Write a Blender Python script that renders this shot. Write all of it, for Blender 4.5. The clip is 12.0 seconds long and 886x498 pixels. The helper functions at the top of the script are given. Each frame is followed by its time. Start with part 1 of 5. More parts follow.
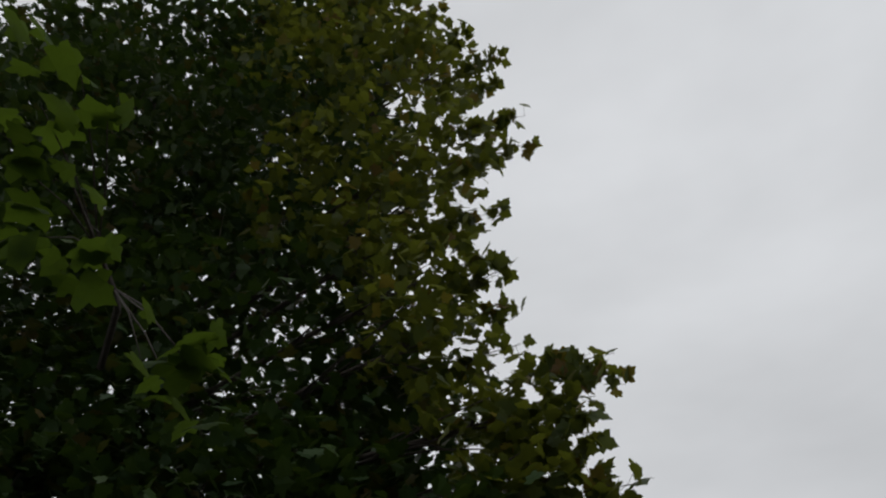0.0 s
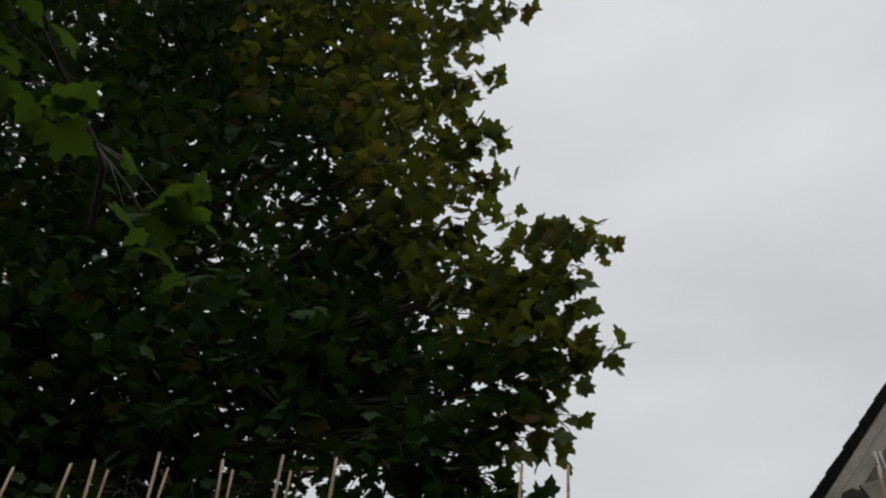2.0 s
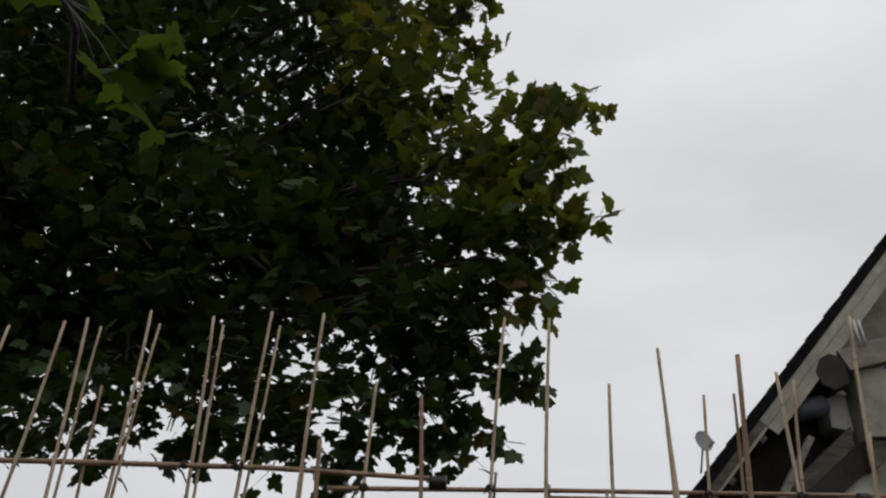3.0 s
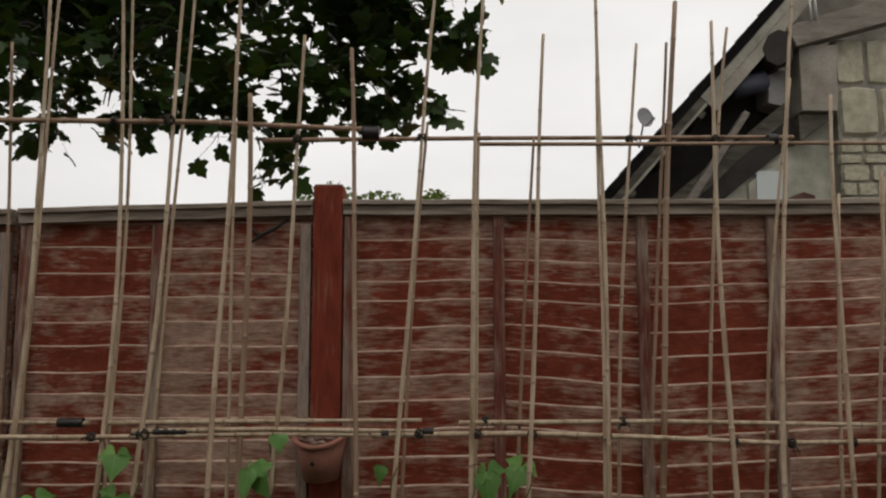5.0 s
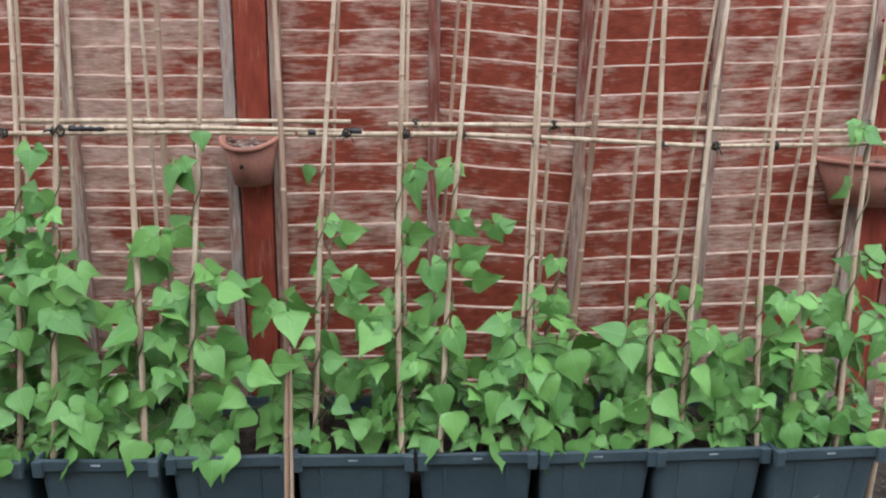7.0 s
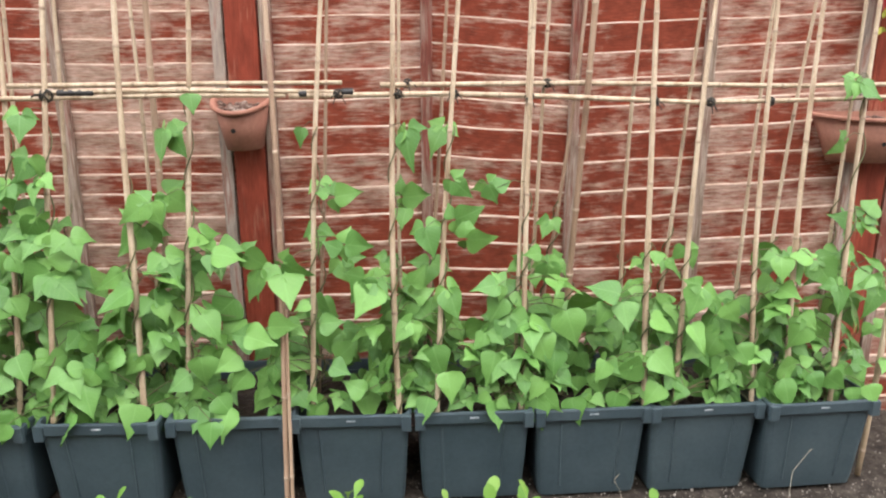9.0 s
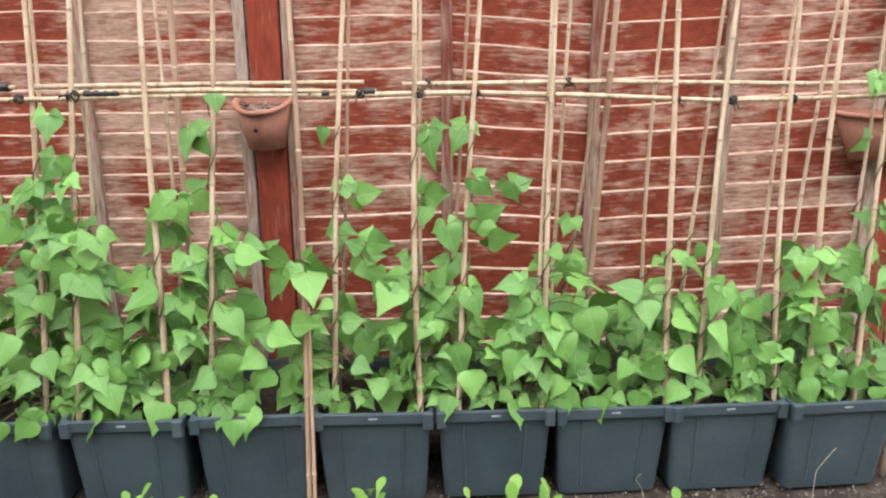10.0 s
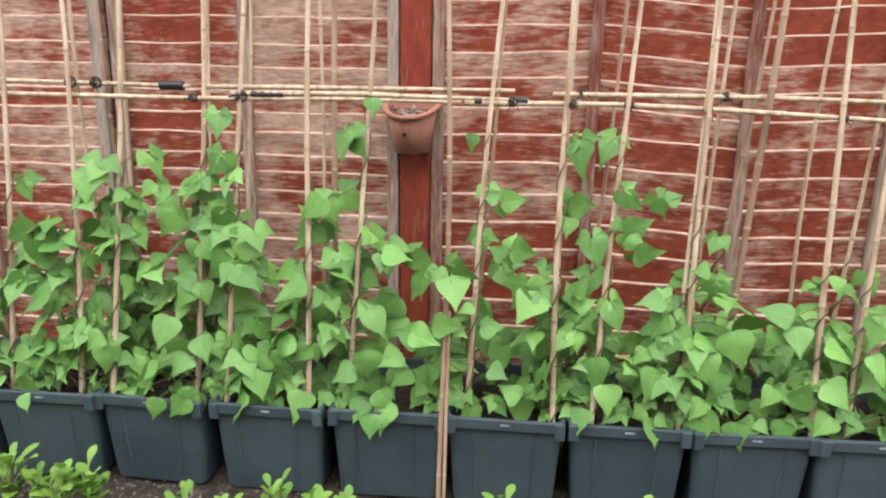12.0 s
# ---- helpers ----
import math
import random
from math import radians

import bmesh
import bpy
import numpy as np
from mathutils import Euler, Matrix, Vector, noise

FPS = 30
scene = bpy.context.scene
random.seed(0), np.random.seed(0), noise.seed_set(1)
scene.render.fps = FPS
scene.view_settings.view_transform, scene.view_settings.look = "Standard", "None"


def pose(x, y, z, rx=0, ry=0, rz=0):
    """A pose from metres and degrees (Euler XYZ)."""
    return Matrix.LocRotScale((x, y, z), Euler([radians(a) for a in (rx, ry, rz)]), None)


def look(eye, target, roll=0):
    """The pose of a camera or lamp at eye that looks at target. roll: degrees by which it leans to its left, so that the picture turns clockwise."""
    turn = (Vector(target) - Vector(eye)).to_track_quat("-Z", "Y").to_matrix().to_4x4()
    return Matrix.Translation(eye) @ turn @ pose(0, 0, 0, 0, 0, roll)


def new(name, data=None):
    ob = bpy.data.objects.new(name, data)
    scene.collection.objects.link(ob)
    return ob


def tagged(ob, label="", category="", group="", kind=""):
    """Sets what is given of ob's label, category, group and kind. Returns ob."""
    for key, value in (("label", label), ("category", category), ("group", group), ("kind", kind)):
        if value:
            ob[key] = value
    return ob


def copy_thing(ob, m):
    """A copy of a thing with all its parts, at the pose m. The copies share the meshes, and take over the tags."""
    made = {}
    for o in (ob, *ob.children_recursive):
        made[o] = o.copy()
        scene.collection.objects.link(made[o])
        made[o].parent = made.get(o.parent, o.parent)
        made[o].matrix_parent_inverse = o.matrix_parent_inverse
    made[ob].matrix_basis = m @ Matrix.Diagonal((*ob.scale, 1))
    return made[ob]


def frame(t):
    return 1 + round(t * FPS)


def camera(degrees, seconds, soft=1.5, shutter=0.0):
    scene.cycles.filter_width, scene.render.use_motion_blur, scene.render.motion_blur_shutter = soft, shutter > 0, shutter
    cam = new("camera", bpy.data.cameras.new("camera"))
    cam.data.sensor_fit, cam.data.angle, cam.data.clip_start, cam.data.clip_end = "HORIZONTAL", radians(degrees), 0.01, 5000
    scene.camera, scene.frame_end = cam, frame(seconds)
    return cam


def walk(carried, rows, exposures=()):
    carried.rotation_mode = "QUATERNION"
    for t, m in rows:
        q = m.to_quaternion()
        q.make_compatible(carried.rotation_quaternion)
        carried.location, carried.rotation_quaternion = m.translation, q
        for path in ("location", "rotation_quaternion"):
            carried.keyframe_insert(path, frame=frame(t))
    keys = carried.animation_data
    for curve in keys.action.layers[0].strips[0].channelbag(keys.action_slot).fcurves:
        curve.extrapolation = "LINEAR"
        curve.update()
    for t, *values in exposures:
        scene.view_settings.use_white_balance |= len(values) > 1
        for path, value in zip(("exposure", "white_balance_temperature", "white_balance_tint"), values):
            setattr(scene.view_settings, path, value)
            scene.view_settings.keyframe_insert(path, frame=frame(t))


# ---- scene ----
cam = camera(62.3, 12.0, soft=2.2)
PATH = [
    (0, (0.251, -2.424, 1.547), (0.104, -1.119, 3.056), 2.79),
    (0.5, (0.247, -2.403, 1.550), (0.095, -1.080, 3.043), 2.98),
    (1, (0.238, -2.394, 1.559), (0.092, -1.029, 3.014), 2.88),
    (1.5, (0.248, -2.380, 1.549), (0.104, -0.940, 2.929), 2.98),
    (2, (0.261, -2.356, 1.538), (0.123, -0.814, 2.804), 2.86),
    (2.5, (0.279, -2.330, 1.510), (0.146, -0.698, 2.658), 2.48),
    (4.5, (0.344, -2.262, 1.419), (0.289, -0.305, 1.83), 0.2),
    (5, (0.36, -2.257, 1.389), (0.358, -0.268, 1.602), -0.1),
    (5.5, (0.364, -2.247, 1.358), (0.415, -0.248, 1.382), -0.1),
    (6, (0.374, -2.23, 1.327), (0.465, -0.24, 1.142), 0.0),
    (6.5, (0.406, -2.215, 1.293), (0.507, -0.253, 0.923), 0.1),
    (7, (0.438, -2.215, 1.238), (0.548, -0.267, 0.8), 0.7),
    (7.5, (0.457, -2.214, 1.219), (0.578, -0.277, 0.737), 0.9),
    (9.5, (0.448, -2.221, 1.209), (0.55, -0.292, 0.692), -0.4),
    (10, (0.427, -2.225, 1.204), (0.504, -0.293, 0.695), -0.4),
    (10.5, (0.39, -2.228, 1.216), (0.388, -0.296, 0.701), -0.4),
    (11, (0.353, -2.235, 1.214), (0.291, -0.301, 0.707), 0.2),
    (11.5, (0.331, -2.236, 1.215), (0.206, -0.304, 0.712), 0.5),
    (12, (0.302, -2.238, 1.217), (0.121, -0.31, 0.716), 1.0),
]
walk(cam, [(t, look(e, g, r)) for t, e, g, r in PATH],
     [(0.0, -0.42, 6500, 10), (1.5, -0.40, 6500, 10), (2.5, -0.30, 6500, 10), (4.5, -0.02, 6850, 10), (5.0, 0.07, 6950, 11), (5.5, 0.38, 7000, 12), (6.0, 0.93, 6600, 12),
      (6.5, 1.48, 6100, 10), (7.0, 1.86, 5750, 10), (7.5, 2.18, 5900, 11), (9.5, 2.40, 6450, 11), (10.0, 2.43, 6450, 11), (12.0, 2.31, 6450, 11)])


# ---- light ----
world = bpy.data.worlds.new("overcast_sky")
scene.world = world
world.use_nodes = True
wt = world.node_tree
wt.nodes.clear()
w_out = wt.nodes.new("ShaderNodeOutputWorld")
w_bg = wt.nodes.new("ShaderNodeBackground")
w_sky = wt.nodes.new("ShaderNodeTexSky")
w_sky.sky_type = "NISHITA"
w_sky.sun_disc = False
w_sky.sun_elevation = radians(52)
w_sky.sun_rotation = radians(200)
w_sky.dust_density = 6.0
w_grey = wt.nodes.new("ShaderNodeHueSaturation")
w_grey.inputs["Saturation"].default_value = 0.06
w_grey.inputs["Value"].default_value = 0.10
w_co = wt.nodes.new("ShaderNodeTexCoord")
w_sep = wt.nodes.new("ShaderNodeSeparateXYZ")
w_elev = wt.nodes.new("ShaderNodeMapRange")
w_elev.inputs["From Min"].default_value = 0.0
w_elev.inputs["From Max"].default_value = 1.0
w_elev.inputs["To Min"].default_value = 0.86
w_elev.inputs["To Max"].default_value = 1.0
w_map = wt.nodes.new("ShaderNodeMapping")
w_map.inputs["Scale"].default_value = (1.0, 1.0, 2.6)
w_cloud = wt.nodes.new("ShaderNodeTexNoise")
w_cloud.inputs["Scale"].default_value = 2.2
w_cloud.inputs["Detail"].default_value = 4.0
w_cr = wt.nodes.new("ShaderNodeMapRange")
w_cr.inputs["From Min"].default_value = 0.3
w_cr.inputs["From Max"].default_value = 0.7
w_cr.inputs["To Min"].default_value = 0.86
w_cr.inputs["To Max"].default_value = 1.06
w_mul = wt.nodes.new("ShaderNodeMath")
w_mul.operation = "MULTIPLY"
w_col = wt.nodes.new("ShaderNodeMix")
w_col.data_type = "RGBA"
w_col.inputs["Factor"].default_value = 0.9
w_tint = wt.nodes.new("ShaderNodeMix")
w_tint.data_type = "RGBA"
w_tint.blend_type = "MULTIPLY"
w_tint.inputs["Factor"].default_value = 1.0
w_tint.inputs["A"].default_value = (0.96, 0.985, 1.02, 1)
L = wt.links.new
L(w_co.outputs["Generated"], w_sep.inputs[0])
L(w_sep.outputs["Z"], w_elev.inputs["Value"])
L(w_co.outputs["Generated"], w_map.inputs["Vector"])
L(w_map.outputs[0], w_cloud.inputs["Vector"])
L(w_cloud.outputs["Fac"], w_cr.inputs["Value"])
L(w_cr.outputs[0], w_mul.inputs[0])
L(w_elev.outputs[0], w_mul.inputs[1])
L(w_mul.outputs[0], w_tint.inputs["B"])
L(w_sky.outputs[0], w_grey.inputs["Color"])
L(w_grey.outputs[0], w_col.inputs["A"])
L(w_tint.outputs["Result"], w_col.inputs["B"])
L(w_col.outputs["Result"], w_bg.inputs["Color"])
w_bg.inputs["Strength"].default_value = 1.0
L(w_bg.outputs[0], w_out.inputs[0])

sun = new("sun", bpy.data.lights.new("sun", "SUN"))
sun.data.energy = 0.3
sun.data.angle = radians(35)
sun.data.color = (1.0, 0.97, 0.92)
sun.matrix_world = look((1.5, -4, 8), (0, 0, 0))


# ---- materials ----
def node(nt, kind, **values):
    n = nt.nodes.new(kind)
    for k, v in values.items():
        n.inputs[k.replace("_", " ")].default_value = v
    return n


def ramp(nt, fac, stops):
    r = nt.nodes.new("ShaderNodeValToRGB")
    els = r.color_ramp.elements
    while len(els) < len(stops):
        els.new(0.5)
    for e, (p, c) in zip(els, stops):
        e.position = p
        e.color = (*c, 1)
    nt.links.new(fac, r.inputs[0])
    return r.outputs[0]


def blend(nt, fac, a, b, mode="MIX"):
    m = nt.nodes.new("ShaderNodeMix")
    m.data_type = "RGBA"
    m.blend_type = mode
    for sock, v in (("Factor", fac), ("A", a), ("B", b)):
        if isinstance(v, bpy.types.NodeSocket):
            nt.links.new(v, m.inputs[sock])
        elif isinstance(v, tuple):
            m.inputs[sock].default_value = (*v, 1)
        else:
            m.inputs[sock].default_value = v
    return m.outputs["Result"]


def coords(nt, stretch=(1, 1, 1), shuffled=True):
    """Object coordinates, stretched, and moved by a step of its own for each object."""
    tc = nt.nodes.new("ShaderNodeTexCoord")
    mp = nt.nodes.new("ShaderNodeMapping")
    mp.inputs["Scale"].default_value = stretch
    nt.links.new(tc.outputs["Object"], mp.inputs["Vector"])
    if shuffled:
        oi = nt.nodes.new("ShaderNodeObjectInfo")
        mu = nt.nodes.new("ShaderNodeMath")
        mu.operation = "MULTIPLY"
        mu.inputs[1].default_value = 37.0
        nt.links.new(oi.outputs["Random"], mu.inputs[0])
        nt.links.new(mu.outputs[0], mp.inputs["Location"])
    return mp.outputs[0]


def noise_of(nt, vec, scale, detail=4.0, rough=0.55):
    n = node(nt, "ShaderNodeTexNoise", Scale=scale, Detail=detail, Roughness=rough)
    nt.links.new(vec, n.inputs["Vector"])
    return n.outputs["Fac"]


def bumped(nt, bsdf, height, strength, distance=0.004):
    b = node(nt, "ShaderNodeBump", Strength=strength, Distance=distance)
    nt.links.new(height, b.inputs["Height"])
    nt.links.new(b.outputs[0], bsdf.inputs["Normal"])


def fresh(name):
    m = bpy.data.materials.new(name)
    m.use_nodes = True
    return m, m.node_tree, m.node_tree.nodes["Principled BSDF"]


def surface(name, stops, scale=6.0, fine=45.0, stretch=(1, 1, 1), rough=0.7, bump=0.3, depth=0.003, spec=0.4, vary=0.25):
    """A surface with a coarse change of colour, a fine grain over it and relief."""
    m, nt, b = fresh(name)
    vec = coords(nt, stretch)
    base = ramp(nt, noise_of(nt, vec, scale), stops)
    grain = noise_of(nt, vec, fine, 5.0, 0.65)
    dark = ramp(nt, grain, [(0.3, (1 - vary,) * 3), (0.7, (1 + 0 * vary,) * 3)])
    nt.links.new(blend(nt, 1.0, base, dark, "MULTIPLY"), b.inputs["Base Color"])
    b.inputs["Roughness"].default_value = rough
    b.inputs["Specular IOR Level"].default_value = spec
    bumped(nt, b, grain, bump, depth)
    return m


def board_paint(name, red, red2, pale, pale2, upright=False):
    """Red stain worn off along the grain; the object's colour tells how much of it is gone."""
    m, nt, b = fresh(name)
    def along_grain(a, b, c):
        return coords(nt, (c, b, a) if upright else (a, b, c))
    vec = along_grain(2.0, 7, 30)
    vec2 = along_grain(3.0, 4, 10)
    streak = noise_of(nt, vec, 3.4, 8.0, 0.62)
    patch = noise_of(nt, vec2, 1.8, 4.0, 0.6)
    oi = nt.nodes.new("ShaderNodeObjectInfo")
    sep = nt.nodes.new("ShaderNodeSeparateColor")
    nt.links.new(oi.outputs["Color"], sep.inputs[0])
    add = nt.nodes.new("ShaderNodeMath")
    add.operation = "MULTIPLY_ADD"
    add.inputs[1].default_value = 1.10
    half = nt.nodes.new("ShaderNodeMath")
    half.operation = "MULTIPLY"
    half.inputs[1].default_value = 0.90
    nt.links.new(patch, half.inputs[0])
    nt.links.new(streak, add.inputs[0])
    nt.links.new(half.outputs[0], add.inputs[2])
    add2 = nt.nodes.new("ShaderNodeMath")
    add2.operation = "ADD"
    nt.links.new(add.outputs[0], add2.inputs[0])
    nt.links.new(sep.outputs["Red"], add2.inputs[1])
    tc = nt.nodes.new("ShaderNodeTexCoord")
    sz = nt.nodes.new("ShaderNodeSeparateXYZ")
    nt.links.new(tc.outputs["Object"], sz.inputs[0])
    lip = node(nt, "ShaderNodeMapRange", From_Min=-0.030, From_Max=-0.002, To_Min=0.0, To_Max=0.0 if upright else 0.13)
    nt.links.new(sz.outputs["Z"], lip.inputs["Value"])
    add3 = nt.nodes.new("ShaderNodeMath")
    add3.operation = "ADD"
    nt.links.new(add2.outputs[0], add3.inputs[0])
    # weather wears whole areas that run over several boards
    area = noise_of(nt, nt.nodes.new("ShaderNodeNewGeometry").outputs["Position"], 3.2, 2.0, 0.5)
    wide = node(nt, "ShaderNodeMapRange", From_Min=0.3, From_Max=0.7, To_Min=-0.17, To_Max=0.17)
    nt.links.new(area, wide.inputs["Value"])
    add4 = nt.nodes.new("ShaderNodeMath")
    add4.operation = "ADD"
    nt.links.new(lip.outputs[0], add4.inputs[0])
    # boards lose their stain first at the nailed ends
    far = nt.nodes.new("ShaderNodeMath")
    far.operation = "SUBTRACT"
    far.inputs[1].default_value = 0.5
    nt.links.new(sz.outputs["X"], far.inputs[0])
    size = nt.nodes.new("ShaderNodeMath")
    size.operation = "ABSOLUTE"
    nt.links.new(far.outputs[0], size.inputs[0])
    ends = node(nt, "ShaderNodeMapRange", From_Min=0.18, From_Max=0.5, To_Min=0.0 if upright else -0.02, To_Max=0.0 if upright else 0.07)
    nt.links.new(size.outputs[0], ends.inputs["Value"])
    add5 = nt.nodes.new("ShaderNodeMath")
    add5.operation = "ADD"
    nt.links.new(wide.outputs[0], add5.inputs[0])
    nt.links.new(ends.outputs[0], add5.inputs[1])
    nt.links.new(add5.outputs[0], add4.inputs[1])
    nt.links.new(add4.outputs[0], add3.inputs[1])
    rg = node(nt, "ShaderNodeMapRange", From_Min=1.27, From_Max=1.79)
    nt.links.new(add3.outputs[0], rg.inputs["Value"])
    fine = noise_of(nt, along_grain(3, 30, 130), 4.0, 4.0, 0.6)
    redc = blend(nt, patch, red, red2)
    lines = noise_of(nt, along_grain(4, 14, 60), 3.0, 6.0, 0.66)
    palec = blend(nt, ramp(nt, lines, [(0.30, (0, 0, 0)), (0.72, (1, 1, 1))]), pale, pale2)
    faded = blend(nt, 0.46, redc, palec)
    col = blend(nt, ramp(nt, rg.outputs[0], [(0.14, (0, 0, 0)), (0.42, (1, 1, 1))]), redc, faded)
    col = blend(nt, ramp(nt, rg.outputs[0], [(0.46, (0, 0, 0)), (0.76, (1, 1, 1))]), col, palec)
    shade = ramp(nt, fine, [(0.32, (0.58, 0.56, 0.54)), (0.60, (1, 1, 1))])
    # damp brown stains in blotches
    stain = ramp(nt, noise_of(nt, along_grain(5, 6, 14), 1.7, 5.0, 0.6), [(0.36, (0.46, 0.40, 0.32)), (0.56, (1, 1, 1))])
    col = blend(nt, 0.50, col, stain, "MULTIPLY")
    nt.links.new(blend(nt, 1.0, col, shade, "MULTIPLY"), b.inputs["Base Color"])
    b.inputs["Roughness"].default_value = 0.82
    b.inputs["Specular IOR Level"].default_value = 0.25
    bumped(nt, b, fine, 0.5, 0.003)
    return m


def leaf_paint(name, front, front2, back, glow=0.35, rough=0.45, islands=False, odd=None, veins=False):
    """Leaf skin that lets some light through; each leaf has a tone of its own."""
    m, nt, b = fresh(name)
    if islands:
        rnd = nt.nodes.new("ShaderNodeNewGeometry").outputs["Random Per Island"]
    else:
        rnd = nt.nodes.new("ShaderNodeObjectInfo").outputs["Random"]
    stops = [(0.0, front), (1.0, front2)] if odd is None else [(0.0, front), (0.90, front2), (0.95, odd), (1.0, odd)]
    col = ramp(nt, rnd, stops)
    vec = coords(nt, (1, 1, 1))
    mott = ramp(nt, noise_of(nt, vec, 55.0, 4.0), [(0.3, (0.8, 0.82, 0.8)), (0.7, (1, 1, 1))])
    col = blend(nt, 1.0, col, mott, "MULTIPLY")
    height = noise_of(nt, vec, 120.0, 3.0)
    if veins:
        tc = nt.nodes.new("ShaderNodeTexCoord")
        sp = nt.nodes.new("ShaderNodeSeparateXYZ")
        nt.links.new(tc.outputs["Object"], sp.inputs[0])
        def calc(op, a, c):
            n = nt.nodes.new("ShaderNodeMath")
            n.operation = op
            for k, v in enumerate((a, c)):
                if isinstance(v, bpy.types.NodeSocket):
                    nt.links.new(v, n.inputs[k])
                else:
                    n.inputs[k].default_value = v
            return n.outputs[0]
        ax = calc("ABSOLUTE", sp.outputs["X"], 0.0)
        run = calc("SUBTRACT", sp.outputs["Y"], calc("MULTIPLY", ax, 0.75))
        saw = calc("PINGPONG", calc("MULTIPLY", run, 7.0), 0.5)
        side = node(nt, "ShaderNodeMapRange", From_Min=0.0, From_Max=0.10, To_Min=0.55, To_Max=0.0)
        nt.links.new(saw, side.inputs["Value"])
        rib = node(nt, "ShaderNodeMapRange", From_Min=0.008, From_Max=0.03, To_Min=0.8, To_Max=0.0)
        nt.links.new(ax, rib.inputs["Value"])
        line = calc("MAXIMUM", side.outputs[0], rib.outputs[0])
        col = blend(nt, calc("MULTIPLY", line, 0.30), col, (0.24, 0.44, 0.14))
        height = calc("SUBTRACT", calc("MULTIPLY", height, 0.4), line)
    nt.links.new(col, b.inputs["Base Color"])
    b.inputs["Roughness"].default_value = rough
    b.inputs["Specular IOR Level"].default_value = 0.35
    tr = nt.nodes.new("ShaderNodeBsdfTranslucent")
    nt.links.new(blend(nt, 0.5, col, back), tr.inputs["Color"])
    mx = nt.nodes.new("ShaderNodeMixShader")
    mx.inputs[0].default_value = glow
    nt.links.new(b.outputs[0], mx.inputs[1])
    nt.links.new(tr.outputs[0], mx.inputs[2])
    nt.links.new(mx.outputs[0], nt.nodes["Material Output"].inputs["Surface"])
    bumped(nt, b, height, 0.35 if veins else 0.25, 0.002 if veins else 0.001)
    return m


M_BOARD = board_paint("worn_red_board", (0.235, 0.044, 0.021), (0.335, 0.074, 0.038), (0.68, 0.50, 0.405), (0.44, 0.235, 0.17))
# pale wood of the lap edges, with their light from the sky coloured in
M_EDGE = surface("pale_skylit_board_edge", [(0.3, (0.48, 0.31, 0.225)), (0.7, (0.74, 0.58, 0.465))], 5, 60, (2, 1, 1), 0.85)
M_BATTEN = board_paint("worn_batten", (0.20, 0.045, 0.030), (0.24, 0.09, 0.065), (0.48, 0.38, 0.31), (0.22, 0.135, 0.095), True)
M_GREYWOOD = surface("weathered_grey_wood", [(0.3, (0.17, 0.135, 0.10)), (0.5, (0.33, 0.27, 0.215)), (0.68, (0.50, 0.43, 0.36))], 4, 70, (1, 14, 14), 0.88, 0.5)
M_STILE = surface("weathered_stile", [(0.3, (0.16, 0.115, 0.09)), (0.5, (0.38, 0.30, 0.245)), (0.60, (0.28, 0.14, 0.10)), (0.72, (0.52, 0.44, 0.37))], 5, 60, (8, 8, 1), 0.88, 0.5)
M_POST = board_paint("red_stained_post", (0.235, 0.040, 0.020), (0.30, 0.058, 0.029), (0.44, 0.22, 0.15), (0.34, 0.11, 0.065), True)
M_CANE = surface("bamboo", [(0.28, (0.29, 0.19, 0.11)), (0.45, (0.49, 0.355, 0.23)), (0.72, (0.65, 0.52, 0.37))], 4.5, 60, (9, 9, 1.0), 0.5, 0.3, 0.001, 0.5, 0.38)
M_CANE_DULL = surface("weathered_bamboo", [(0.28, (0.20, 0.12, 0.075)), (0.48, (0.33, 0.21, 0.135)), (0.72, (0.44, 0.31, 0.21))], 3, 80, (6, 6, 0.8), 0.6, 0.25, 0.001, 0.4, 0.25)
M_NODE = surface("bamboo_node", [(0.3, (0.31, 0.215, 0.145)), (0.7, (0.48, 0.36, 0.255))], 30, 90, (1, 1, 1), 0.7)
M_TAPE = surface("black_tape", [(0.3, (0.014, 0.011, 0.010)), (0.7, (0.032, 0.027, 0.024))], 40, 120, (1, 1, 1), 0.45)
M_WIRE = surface("dark_twine", [(0.3, (0.024, 0.018, 0.012)), (0.7, (0.05, 0.04, 0.028))], 60, 200, (1, 1, 1), 0.7)
M_CRATE = surface("grey_recycled_plastic", [(0.3, (0.032, 0.050, 0.059)), (0.7, (0.060, 0.083, 0.092))], 5, 90, (1, 1, 1), 0.48, 0.12, 0.001, 0.45, 0.2)
M_PRINT = surface("pale_print", [(0.3, (0.20, 0.23, 0.25)), (0.7, (0.42, 0.45, 0.46))], 60, 150, (1, 1, 1), 0.6)
M_SOIL = surface("potting_soil", [(0.3, (0.016, 0.011, 0.008)), (0.7, (0.05, 0.035, 0.025))], 30, 120, (1, 1, 1), 0.95, 0.8, 0.008)
M_GROUND = surface("bare_garden_soil", [(0.3, (0.030, 0.022, 0.017)), (0.5, (0.065, 0.050, 0.039)), (0.72, (0.13, 0.105, 0.085))], 22, 150, (1, 1, 1), 0.95, 0.9, 0.012, 0.2, 0.5)
M_STONE = surface("pebble", [(0.36, (0.09, 0.07, 0.055)), (0.5, (0.22, 0.18, 0.145)), (0.66, (0.50, 0.46, 0.41))], 26, 90, (1, 1, 1), 0.85)
M_TERRA = surface("terracotta_plastic", [(0.3, (0.32, 0.135, 0.09)), (0.7, (0.42, 0.19, 0.13))], 6, 90, (1, 1, 1), 0.65, 0.2, 0.001)
